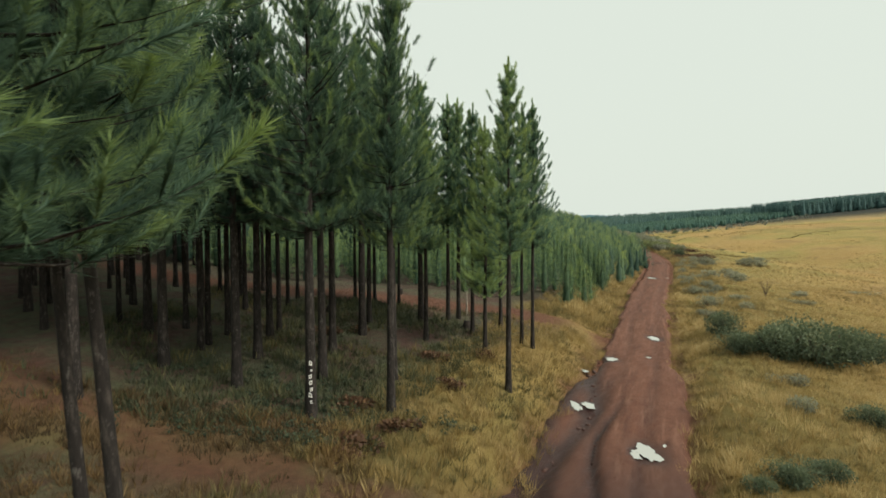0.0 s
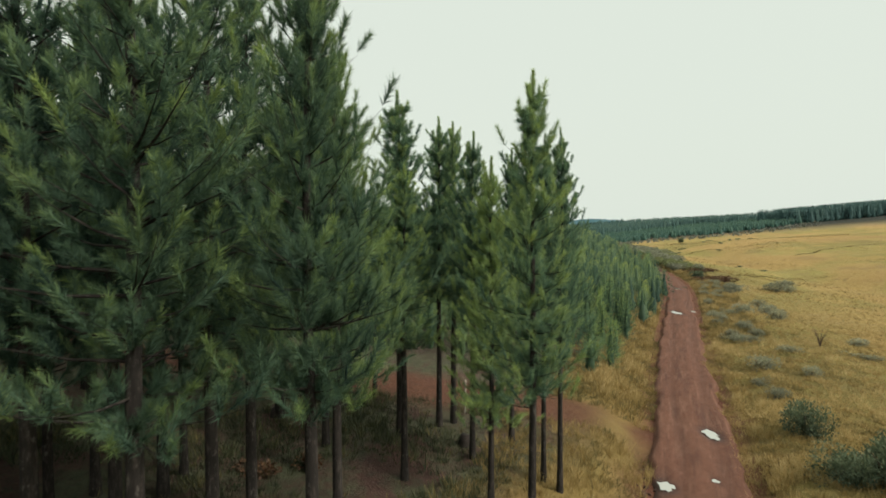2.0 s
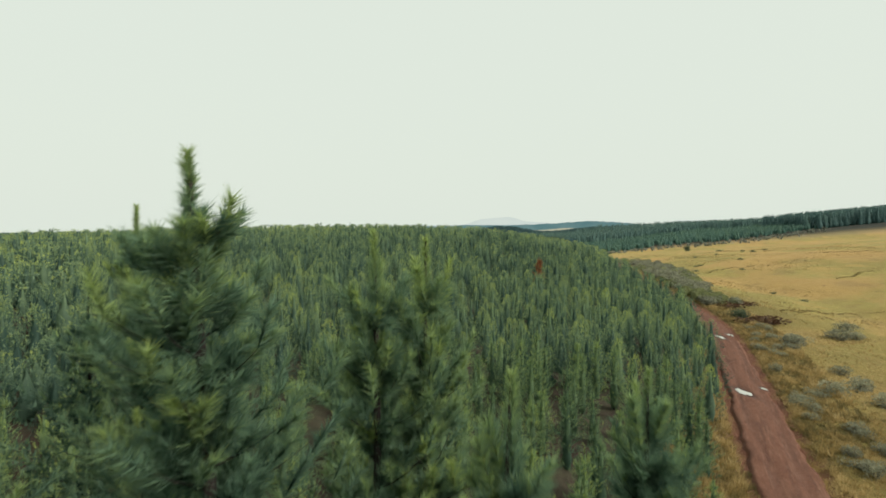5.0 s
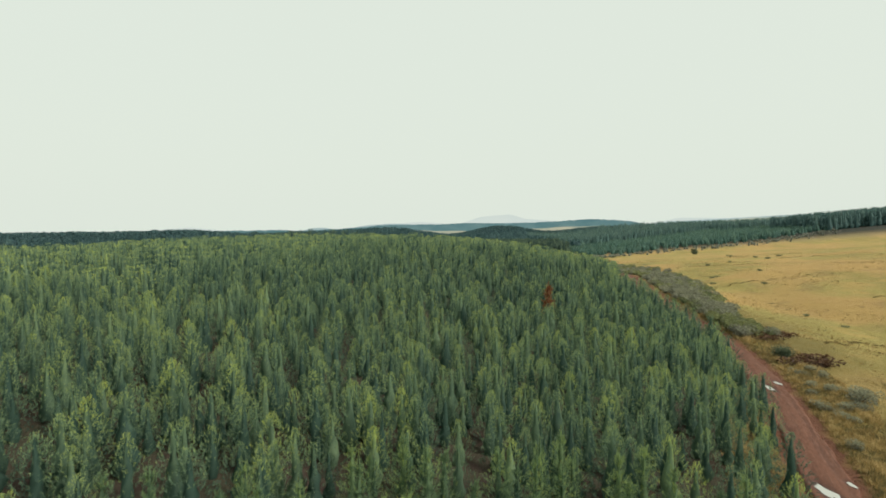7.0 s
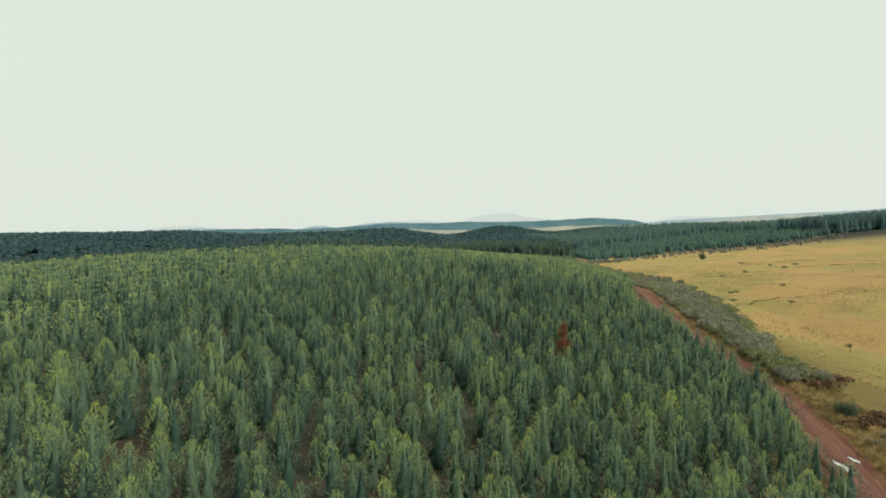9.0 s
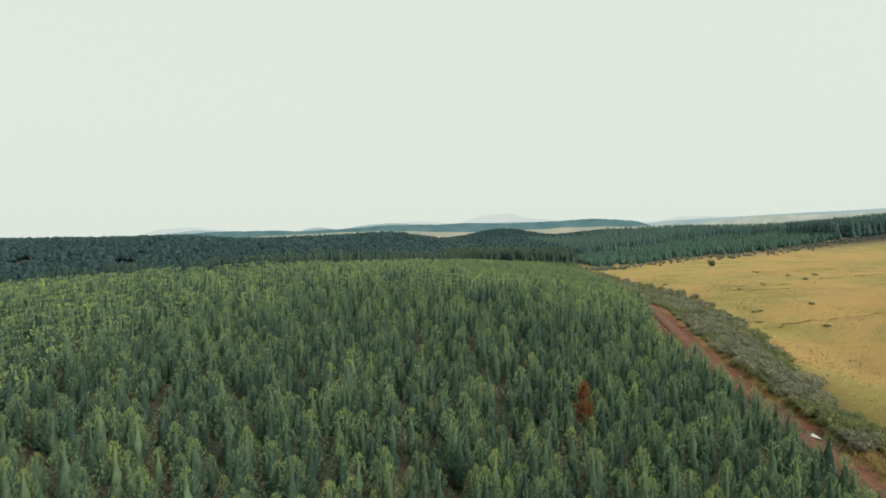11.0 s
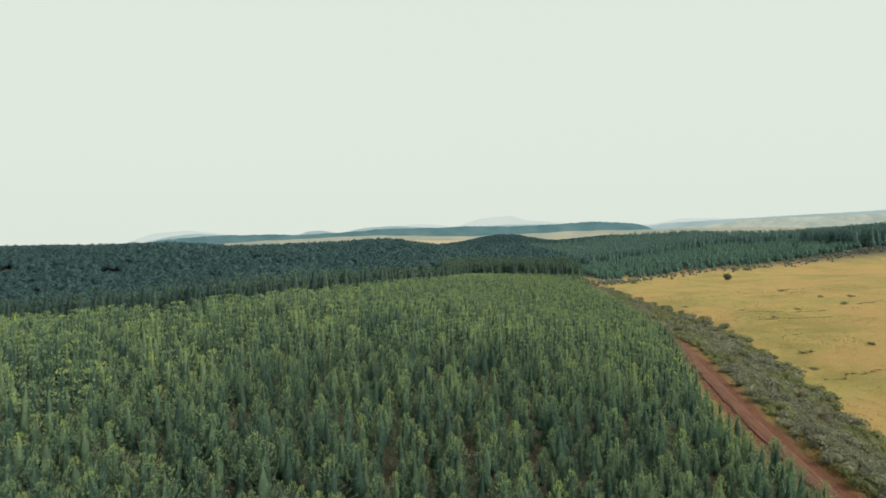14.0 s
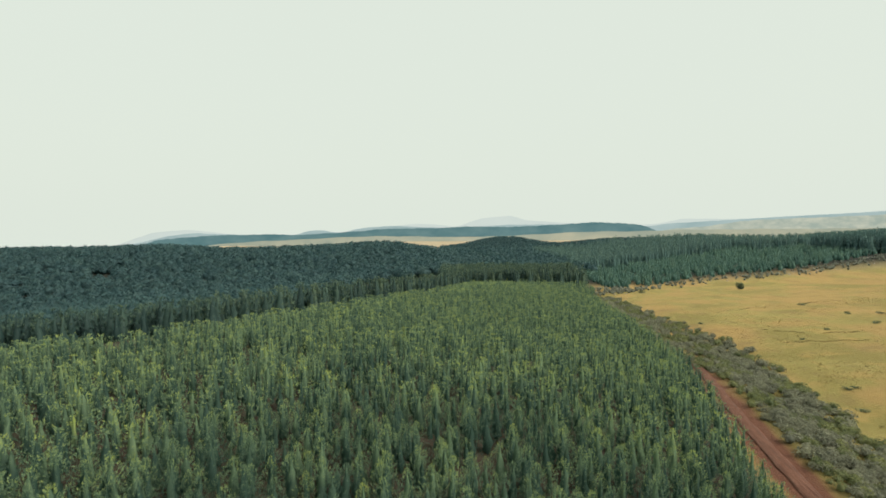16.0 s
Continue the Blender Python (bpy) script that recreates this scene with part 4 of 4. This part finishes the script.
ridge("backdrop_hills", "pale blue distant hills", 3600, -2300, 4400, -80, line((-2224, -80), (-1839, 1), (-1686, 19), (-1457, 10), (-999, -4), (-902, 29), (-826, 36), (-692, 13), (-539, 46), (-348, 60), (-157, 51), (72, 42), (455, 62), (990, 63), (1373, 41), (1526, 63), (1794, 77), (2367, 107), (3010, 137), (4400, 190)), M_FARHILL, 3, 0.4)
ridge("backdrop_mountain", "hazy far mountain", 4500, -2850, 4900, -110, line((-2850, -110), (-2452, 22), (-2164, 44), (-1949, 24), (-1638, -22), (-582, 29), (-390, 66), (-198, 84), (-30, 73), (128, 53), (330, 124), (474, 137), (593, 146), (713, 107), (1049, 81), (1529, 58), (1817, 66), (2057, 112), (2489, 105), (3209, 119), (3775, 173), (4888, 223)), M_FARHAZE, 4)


# ---- bushes and scrub ----
def bush(name, label, cat, seed, n, leaf, mat, flat=0.8, lumps=7, stems=5):
    """A bush about 2 m across: short stems and lumps of small leaves."""
    rng = np.random.default_rng(seed)
    b_ = new(name)
    wood = Soup()
    for k in range(stems):
        a = rng.uniform(0, 6.28)
        e = np.array([math.cos(a), math.sin(a), 0]) * rng.uniform(0.2, 0.7)
        v, f = tube([(0.1 * e[0], 0.1 * e[1], -0.1), (0.5 * e[0], 0.5 * e[1], 0.4 * flat), (e[0], e[1], 0.9 * flat)], (0.035, 0.025, 0.008), 4)
        wood.add(v, f, 0)
    wv, wf, _ = wood.arrays()
    mesh_object("stem", wv, wf, M_TWIG, b_)
    c = np.c_[rng.normal(0, 0.30, lumps), rng.normal(0, 0.30, lumps), rng.uniform(0.35, 0.75, lumps) * flat]
    r = rng.uniform(0.35, 0.62, lumps)
    k = rng.integers(0, lumps, n)
    d = rng.normal(size=(n, 3))
    d /= np.linalg.norm(d, axis=1, keepdims=True)
    p = c[k] + d * (r[k] * rng.uniform(0.55, 1.05, n))[:, None] * [1, 1, flat]
    p[:, 2] = np.abs(p[:, 2])
    a = d + rng.normal(0, 0.6, (n, 3)) + [0, 0, 0.35]
    a /= np.linalg.norm(a, axis=1, keepdims=True)
    w = np.cross(a, rng.normal(size=(n, 3)))
    w /= np.linalg.norm(w, axis=1, keepdims=True)
    ll = leaf * rng.uniform(0.6, 1.3, (n, 1))
    v = np.stack([p, p + a * ll * 0.5 + w * ll * 0.32, p + a * ll, p + a * ll * 0.5 - w * ll * 0.32], 1).reshape(-1, 3)
    f = np.arange(4 * n).reshape(-1, 4)
    # tone rises towards the top of each lump
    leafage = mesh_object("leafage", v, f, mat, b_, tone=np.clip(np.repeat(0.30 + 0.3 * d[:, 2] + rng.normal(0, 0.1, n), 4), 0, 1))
    tagged(leafage, kind="stuff")
    tagged(b_, label, cat)
    return b_


def put(proto, x, y, sx, sy, sz, turn, used):
    m = pose(x, y, float(height(x, y)) - 0.03, 0, 0, turn) @ Matrix.Diagonal((sx, sy, sz, 1))
    if proto.name not in used:
        used.add(proto.name)
        proto.matrix_basis = m
        return proto
    ob = proto.copy()
    scene.collection.objects.link(ob)
    ob.matrix_basis = m
    for c in proto.children:
        k = c.copy()
        scene.collection.objects.link(k)
        k.parent = ob
    return ob


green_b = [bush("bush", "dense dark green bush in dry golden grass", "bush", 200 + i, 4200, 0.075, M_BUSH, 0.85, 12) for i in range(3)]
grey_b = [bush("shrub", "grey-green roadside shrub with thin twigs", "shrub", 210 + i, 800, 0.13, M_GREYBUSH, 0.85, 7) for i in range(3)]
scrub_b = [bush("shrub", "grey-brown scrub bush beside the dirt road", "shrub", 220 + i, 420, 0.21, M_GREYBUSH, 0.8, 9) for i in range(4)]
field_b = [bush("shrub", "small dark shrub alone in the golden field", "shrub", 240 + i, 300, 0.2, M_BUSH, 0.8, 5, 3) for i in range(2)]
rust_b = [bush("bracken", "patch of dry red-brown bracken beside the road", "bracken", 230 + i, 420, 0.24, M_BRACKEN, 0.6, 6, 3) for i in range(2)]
for b_ in scrub_b:
    tagged(b_, group="roadside scrub")
# x, y, half length, half width, height scale
for i, (x, y, sx, sy, sz) in enumerate(((18.9, 34.9, 1.25, 1.2, 1.7), (17.0, 29.9, 1.4, 1.3, 1.5), (19.0, 29.4, 2.1, 1.8, 2.1), (21.4, 29.3, 2.3, 1.9, 2.5), (23.8, 30.0, 2.1, 1.8, 2.0), (20.4, 31.0, 1.9, 1.6, 2.2), (25.6, 30.8, 1.5, 1.3, 1.4), (10.2, 14.9, 0.8, 0.75, 0.75), (11.6, 15.4, 0.75, 0.7, 0.65), (16.7, 19.9, 0.9, 0.8, 0.8), (9.0, 14.5, 0.5, 0.5, 0.45))):
    put(green_b[i % 3], x, y, sx, sy, sz, 50 * i, used)
for i, (x, y, sx, sy, sz) in enumerate(((28.3, 57.1, 0.9, 0.8, 0.9), (14.5, 20.5, 0.8, 0.7, 0.6), (16.5, 24.2, 0.8, 0.8, 0.5), (24.0, 46.8, 1.2, 1.1, 1.1), (26.2, 45.0, 0.9, 0.8, 0.7), (21.8, 43.5, 0.7, 0.7, 0.6), (37.5, 73.0, 1.6, 1.4, 1.2), (40.0, 70.0, 1.5, 1.4, 1.2), (41.6, 74.9, 1.7, 1.5, 1.3), (43.5, 79.5, 1.2, 1.1, 1.0), (57.0, 97.5, 2.6, 1.4, 1.5), (60.5, 99.0, 2.2, 1.3, 1.2), (62.5, 104.0, 2.2, 1.4, 1.2), (45.5, 91.0, 2.0, 1.6, 1.4), (47.5, 93.0, 1.6, 1.5, 1.2), (31.0, 54.0, 1.3, 0.9, 0.5), (39.5, 57.0, 2.2, 1.0, 0.6), (36.5, 52.5, 1.6, 0.9, 0.5), (20.8, 40.2, 0.8, 0.7, 0.7), (28.8, 60.0, 0.9, 0.8, 0.7), (49.5, 62.0, 1.6, 1.0, 0.5))):
    put(grey_b[i % 3], x, y, sx, sy, sz, 70 * i, used)
put(green_b[1], 49.2, 108.8, 1.7, 1.6, 1.7, 10, used)
for i, (x, y, r) in enumerate(((51.6, 119.9, 1.8), (53.4, 117.8, 1.9), (57.4, 121.2, 1.7), (49.5, 105.8, 1.9), (53.0, 107.7, 1.9), (52.6, 105.2, 1.7), (55.6, 124.9, 1.5))):
    put(rust_b[i % 2], x, y, r, r, 1.0, 90 * i, used)
rng = np.random.default_rng(21)
def scrub_band(u, y):
    """Across the strip of scrub between road and field, u from 0 to 1."""
    r = road_x(y)
    inner = r + 3.6 + (stand_x(y) + 1.5 - r - 3.6) * ss(205, 240, y)
    outer = r + np.interp(y, (105, 123, 140, 158, 175, 205, 226, 260, 296), (6.5, 8.5, 12, 17, 20, 20.5, 19, 17, 9.8))
    outer = outer + (np.interp(y, (296, 340, 372, 400), (95.6, 97.5, 99.5, 101)) - outer) * ss(285, 300, y) + 1.2 * np.sin(y * 0.37) + 0.8 * np.sin(y * 0.9 + 1)
    return inner + (outer - inner) * u


for i in range(230):
    y = 120 + 258 * rng.random() ** 1.1
    x = float(scrub_band(rng.random(), np.array(y)))
    r = rng.uniform(0.7, 1.45)
    put(scrub_b[int(rng.integers(4))], x, y, r, r, r * rng.uniform(0.65, 0.95), rng.uniform(0, 360), used)
yy = 119 + 277 * rng.random(3400)
xx = scrub_band(rng.random(3400) ** 0.9, yy)
k = np.sin(xx * 0.35 + 2 * np.sin(yy * 0.11)) * np.sin(yy * 0.23 + 1) + rng.normal(0, 0.35, 3400)
band = np.c_[xx, yy, height(xx, yy) - 0.25]
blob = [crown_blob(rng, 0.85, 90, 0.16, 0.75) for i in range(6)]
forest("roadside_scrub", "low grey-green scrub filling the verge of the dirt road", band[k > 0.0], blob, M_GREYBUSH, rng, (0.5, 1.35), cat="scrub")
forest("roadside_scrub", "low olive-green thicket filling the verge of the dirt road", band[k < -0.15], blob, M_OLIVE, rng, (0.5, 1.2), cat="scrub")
for i in range(26):
    y = rng.uniform(55, 105)
    x = float(road_x(np.array(y))) + rng.uniform(3.6, 7.5)
    put(grey_b[int(rng.integers(3))], x, y, 0.9, 0.9, rng.uniform(0.5, 0.9), rng.uniform(0, 360), used)

for i, (x, y, r) in enumerate(((100.4, 288.7, 0.9), (125.4, 260.0, 1.1), (89.5, 205.4, 0.8), (109.9, 248.6, 0.8), (76.1, 194.4, 1.2), (84.1, 194.4, 0.9), (90.7, 205.1, 0.7), (103.6, 203.2, 1.0), (91.5, 181.1, 0.8), (143.7, 263.6, 1.3), (77.7, 144.7, 0.8), (76.9, 133.2, 0.7), (155.5, 314.7, 1.4), (152.7, 286.8, 1.3), (160.6, 281.6, 1.2), (121.0, 399.6, 2.0))):
    put(field_b[i % 2], x, y, r * 1.3, r, r * 0.7, 60 * i, used)

# scrub and pale rocks where the field ends
n_ = 620
x = rng.uniform(70, 330, n_)
y = 419 + 0.2 * (x - 110) + 4 * np.sin(x / 23) + rng.normal(0, 5, n_)
corner = rng.random(n_) < 0.35
x = np.where(corner, rng.uniform(78, 122, n_), x)
y = np.where(corner, 402 + 34 * rng.random(n_) ** 0.8, y)
k = np.c_[x, y, height(x, y)]
rock_p = []
for i in range(4):
    bm = bmesh.new()
    bmesh.ops.create_icosphere(bm, subdivisions=1, radius=1.0)
    v = np.array([q.co[:] for q in bm.verts]) * rng.uniform(0.6, 1.2, (len(bm.verts), 1)) * [1.3, 1.0, 0.7]
    f = np.array([[q.index for q in g.verts] for g in bm.faces])
    bm.free()
    rock_p.append((v, f, np.full(len(v), 0.5)))
yc = 6 + 27 * rng.random(1000)
band_ = rng.random(1000)
oc = np.where(band_ < 0.4, -1.7 - 0.35 * np.sin(yc * 0.5) + rng.normal(0, 0.6, 1000), np.where(band_ < 0.75, -2.75 + rng.normal(0, 0.22, 1000), -0.5 - 0.25 * np.sin(yc * 0.7 + 1) + rng.normal(0, 0.4, 1000)))
xc = road_x(yc) + oc * 1.08
forest("mud_clods", "wet clods of dark red mud along the washed-out gully", np.c_[xc, yc, road_height(xc, yc) - 0.22], rock_p, M_MUD, rng, (0.03, 0.13), cat="mud")
forest("rocky_scrub", "pale boulders along the foot of the hillside", k[:170], rock_p, M_ROCK, rng, (0.25, 0.75), cat="rocks")
forest("hedge_scrub", "low grey scrub between field and hillside plantation", k[170:], [crown_blob(rng, 1.3, 40, 0.4) for i in range(4)], M_PALE, rng, (0.35, 0.85), cat="scrub")
put(green_b[2], 176.0, 396.0, 2.6, 2.6, 4.2, 0, used)


# ---- grass tufts ----
def tufts(name, label, x, y, blades, tall, width, mat, tone, rng):
    n = len(x)
    p = np.c_[x, y, height(x, y) - 0.03]
    a = rng.uniform(0, 2 * np.pi, (n, blades))
    q = p[:, None] + np.stack([np.cos(a), np.sin(a), 0 * a], -1) * rng.uniform(0, 0.16, (n, blades, 1))
    wild = 0.34 * np.sin(0.55 * x + 1.3 * np.sin(0.4 * y)) * np.sin(0.47 * y + 0.3 * x)
    clump = np.sin(2.1 * x + 1.6 * np.sin(1.3 * y)) * np.sin(1.7 * y + 1.2 * np.sin(1.1 * x))
    # tone varies by clump and drops for tufts below y 18
    patchy = wild + 0.34 * clump - 0.25 * ss(18, 9, y)
    h = (1 + 0.55 * clump[:, None]) * (tall[0] + (tall[1] - tall[0]) * rng.random((n, 1))) * rng.uniform(0.6, 1.1, (n, blades))
    tip = q + np.stack([np.cos(a), np.sin(a), 0 * a], -1) * (h * rng.uniform(0.15, 0.75, (n, blades)))[..., None] + np.stack([0 * a, 0 * a, h], -1)
    b_ = rng.uniform(0, 2 * np.pi, (n, blades))
    sd = np.stack([np.cos(b_), np.sin(b_), 0 * b_], -1) * width
    v = np.stack([q - sd, q + sd, tip], 2).reshape(-1, 3)
    t = np.repeat(np.clip(tone + patchy[:, None] + rng.normal(0, 0.2, (n, 1)) + 0 * a, 0, 1).ravel(), 3)
    return tagged(mesh_object(name, v, np.arange(len(v)).reshape(-1, 3), mat, tone=t), label, "grass", kind="stuff")


rng = np.random.default_rng(33)


def open_ground(x, y):
    return (np.abs(x - road_x(y)) * 0.92 > (2.45 + 0.45 * np.sin(y * 1.1) * np.sin(y * 0.37 + x)) * (1 - 0.27 * ss(23, 33, y))) & ((np.abs(y - side_y(x)) > 1.6) | (x > road_x(y)))


def spread(n, f):
    x, y = f(rng.random(n), rng.random(n))
    k = open_ground(x, y) & (rng.random(n) > 1.25 * bare_soil(x, y))
    return x[k], y[k]


x, y = spread(15000, lambda a, b_: ((lambda yy: (road_x(yy) + 1.8 + 26 * a**1.5, yy))(6 + 62 * b_**1.3)))
tufts("golden_grass", "tall dry golden grass along the dirt road", x, y, 9, (0.15, 0.48), 0.016, M_GRASS, 0.40, rng)
x, y = spread(7000, lambda a, b_: ((lambda yy: (road_x(yy) - 2.0 - 7.0 * a**1.3, yy))(8 + 50 * b_**1.2)))
tufts("golden_grass", "dry yellow grass on the verge below the pines", x, y, 9, (0.15, 0.48), 0.016, M_GRASS, 0.42, rng)
x, y = spread(13000, lambda a, b_: (4 - 20 * a**1.1, 14.5 + 22 * b_))
k = np.sin(0.5 * x + 1.2 * np.sin(0.6 * y)) * np.sin(0.55 * y + 0.2 * x) + rng.normal(0, 0.4, len(x)) > -0.1
x, y = x[k], y[k]
k = road_x(y) - x > 3.5 + 3.8 * ss(11, 17, y)
x, y = x[k], y[k]
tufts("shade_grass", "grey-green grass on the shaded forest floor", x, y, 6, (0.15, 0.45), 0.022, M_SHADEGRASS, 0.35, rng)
x, y = spread(2600, lambda a, b_: (-16 + 17 * a, 7.5 + 5 * b_))
tufts("golden_grass", "thin tawny grass in front of the old pines", x, y, 7, (0.1, 0.34), 0.014, M_TAWNY_SHADE, 0.36, rng)
x, y = spread(1900, lambda a, b_: (-16 + 14 * a, 12.4 + 3.8 * b_ + 2.2 * (1 - a) ** 2))
tufts("golden_grass", "rough tawny grass beside bare red soil", x, y, 8, (0.12, 0.42), 0.016, M_TAWNY_SHADE, 0.42, rng)
x, y = spread(2200, lambda a, b_: (-14 + 15 * a, 14.5 + 12 * b_**1.2))
k = np.sin(0.7 * x + 1.5 * np.sin(0.5 * y)) * np.sin(0.8 * y + 0.4 * x) - 0.035 * (x + 5.5) ** 2 - 0.03 * (y - 17) ** 2 + rng.normal(0, 0.35, len(x)) > -0.25
x, y = x[k], y[k]
weed = [crown_blob(rng, 0.24, 34, 0.05, 0.45) for i in range(5)]
forest("low_weeds", "low dark green weeds on the shaded forest floor", np.c_[x, y, height(x, y) - 0.1], weed, M_WEED, rng, (0.3, 0.95), cat="weeds")
for i, (x, y, r) in enumerate(((-3.2, 17.9, 0.7), (-1.5, 16.4, 0.6), (0.3, 20.6, 0.6), (-6.0, 26.5, 0.7), (-4.4, 27.5, 0.6), (-0.4, 24.4, 0.7), (-2.6, 14.6, 0.8), (1.9, 24.6, 0.5))):
    put(rust_b[i % 2], x, y, r, r, 0.45, 80 * i, used)
x, y = spread(9000, lambda a, b_: ((lambda yy: (road_x(yy) + 3 + 40 * a**1.6, yy))(30 + 70 * b_**1.5)))
tufts("golden_grass", "clumps of dry grass across the open field", x, y, 6, (0.12, 0.38), 0.035, M_GRASS, 0.62, rng)

# dark sedge along old ditches in the field
DITCHES = (((80.9, 186.8), (87.5, 187.6), (95.4, 186.4), (110, 187.5)), ((109.6, 307.3), (126.5, 313), (139.1, 314.7), (152.6, 317.3), (168.1, 322.2), (195, 328)), ((147, 261), (160, 267.4), (180, 270)), ((110.4, 268), (114.4, 260), (121, 255), (132, 254)), ((104, 246), (111.3, 245.9), (124, 243)), ((62, 118), (70, 121), (82, 120)), ((96, 150), (108, 156), (125, 157)))
xs, ys = [], []
for d_ in DITCHES:
    d_ = np.array(d_)
    u = rng.uniform(0, len(d_) - 1, 200)
    xs.append(np.interp(u, np.arange(len(d_)), d_[:, 0]) + rng.normal(0, 0.3, 200))
    ys.append(np.interp(u, np.arange(len(d_)), d_[:, 1]) + rng.normal(0, 0.3, 200) + 0.7 * np.sin(u * 9))
tufts("ditch_sedge", "dark sedge along shallow ditches in the golden field", np.concatenate(xs), np.concatenate(ys), 6, (0.12, 0.32), 0.05, M_GRASS, 0.12, rng)
a, b_ = rng.random(15000), rng.random(15000)
y = 95 + 230 * b_
x = road_x(y) + 14 + (12 + 0.45 * (y - 60)) * a
k = (np.sin(x * 0.13 + 1.7 * np.sin(y * 0.05)) * np.sin(y * 0.09 + 0.04 * x) + rng.normal(0, 0.3, len(x))) > 0.15
tufts("golden_grass", "scattered clumps of dry grass in the far field", x[k], y[k], 4, (0.12, 0.34), 0.06, M_GRASS, 0.58, rng)

x, y = spread(7000, lambda a, b_: ((lambda yy: (road_x(yy) - 2.7 - 5.0 * a, yy))(38 + 95 * b_)))
tufts("golden_grass", "yellow-green grass strip between road and young pines", x, y, 6, (0.25, 0.6), 0.04, M_GRASS, 0.50, rng)
x, y = spread(6000, lambda a, b_: ((lambda yy: (road_x(yy) + 2.7 + 6.0 * a, yy))(60 + 90 * b_)))
tufts("golden_grass", "brown-green grass on the far verge of the road", x, y, 6, (0.25, 0.6), 0.04, M_GRASS, 0.50, rng)

# ---- small things ----
painted = [o for o in scene.objects if o.name.startswith("pine_tree") and o.parent is None and abs(o.location.x + 4.3) < 0.01 and abs(o.location.y - 16.7) < 0.01][0]
for i in range(7):
    bm = bmesh.new()
    z0 = 0.55 + 0.205 * i
    rr = 0.212 - 0.006 * i
    w = (0.34, 0.5, 0.42, 0.52, 0.46, 0.3, 0.5)[i]
    turn_ = 0.25 + (0.05, -0.08, 0.1, 0.0, -0.05, 0.12, 0.02)[i]
    tall_ = (0.10, 0.14, 0.11, 0.13, 0.12, 0.06, 0.14)[i]
    rows_ = []
    for zz in (z0, z0 + 0.3 * tall_, z0 + 0.7 * tall_, z0 + tall_):
        rows_.append([bm.verts.new((-4.3 + rr * math.sin(g), 16.7 - rr * math.cos(g), painted.location.z + zz + 0.02 * math.sin(9 * g + i))) for g in (turn_ - w / 2, turn_ - w / 4, turn_ + w / 4, turn_ + w / 2)])
    for j in range(3):
        for k in range(3):
            if (j, k) != (1, 1) or i in (2, 5):
                bm.faces.new((rows_[j][k], rows_[j][k + 1], rows_[j + 1][k + 1], rows_[j + 1][k]))
    mk = part("painted_mark", bm, M_PAINT, painted, "worn white painted mark")
    mk.matrix_parent_inverse = painted.matrix_basis.inverted()


def log(name, label, cat, pts, radii, mat, sides=8):
    v, f = tube(pts, radii, sides)
    return tagged(mesh_object(name, v, f, mat, smooth=False), label, cat)


def gz(x, y):
    return float(height(x, y))


log("fence_post", "thin weathered wooden post beside the side track", "post", [(1.5, 33.0, gz(1.5, 33.0) - 0.2), (1.5, 33.0, gz(1.5, 33.0) + 0.8), (1.53, 33.0, gz(1.5, 33.0) + 1.6)], (0.06, 0.055, 0.05), M_DEAD)
for x, y, r, h in ((1.35, 30.0, 0.22, 0.45), (-6.8, 31.0, 0.2, 0.35), (-3.2, 38.6, 0.2, 0.4)):
    log("stump", "charred black tree stump in the grass", "tree stump", [(x, y, gz(x, y) - 0.1), (x + 0.02, y, gz(x, y) + 0.5 * h), (x + 0.05, y, gz(x, y) + h)], (r * 1.2, r, r * 0.85), M_STUMP)
rng = np.random.default_rng(44)
for i in range(9):
    x, y, a = 11 + rng.normal(0, 2.0), 124 + rng.normal(0, 1.2), rng.uniform(0, 6.28)
    z = gz(x, y)
    log("dead_branch", "bleached fallen branch in a gap of the plantation", "dead branch", [(x, y, z + 0.1), (x + 1.0 * math.cos(a), y + 1.0 * math.sin(a), z + 0.5), (x + 2.2 * math.cos(a), y + 2.2 * math.sin(a), z + rng.uniform(0.3, 1.6))], (0.10, 0.08, 0.03), M_DEAD, 6)
sh = new("dead_shrub")
for i in range(9):
    a, e = rng.uniform(0, 6.28), rng.uniform(0.3, 0.8)
    v, f = tube([(0, 0, -0.05), (0.3 * e * math.cos(a), 0.3 * e * math.sin(a), 0.8), (e * math.cos(a), e * math.sin(a), rng.uniform(1.3, 2.0))], (0.035, 0.025, 0.008), 5)
    mesh_object("stem", v, f, M_BRACKEN if i % 3 == 0 else M_TWIG, sh)
tagged(sh, "leafless brown shrub standing in golden grass", "shrub")
sh.matrix_basis = pose(34.8, 56.0, gz(34.8, 56.0))
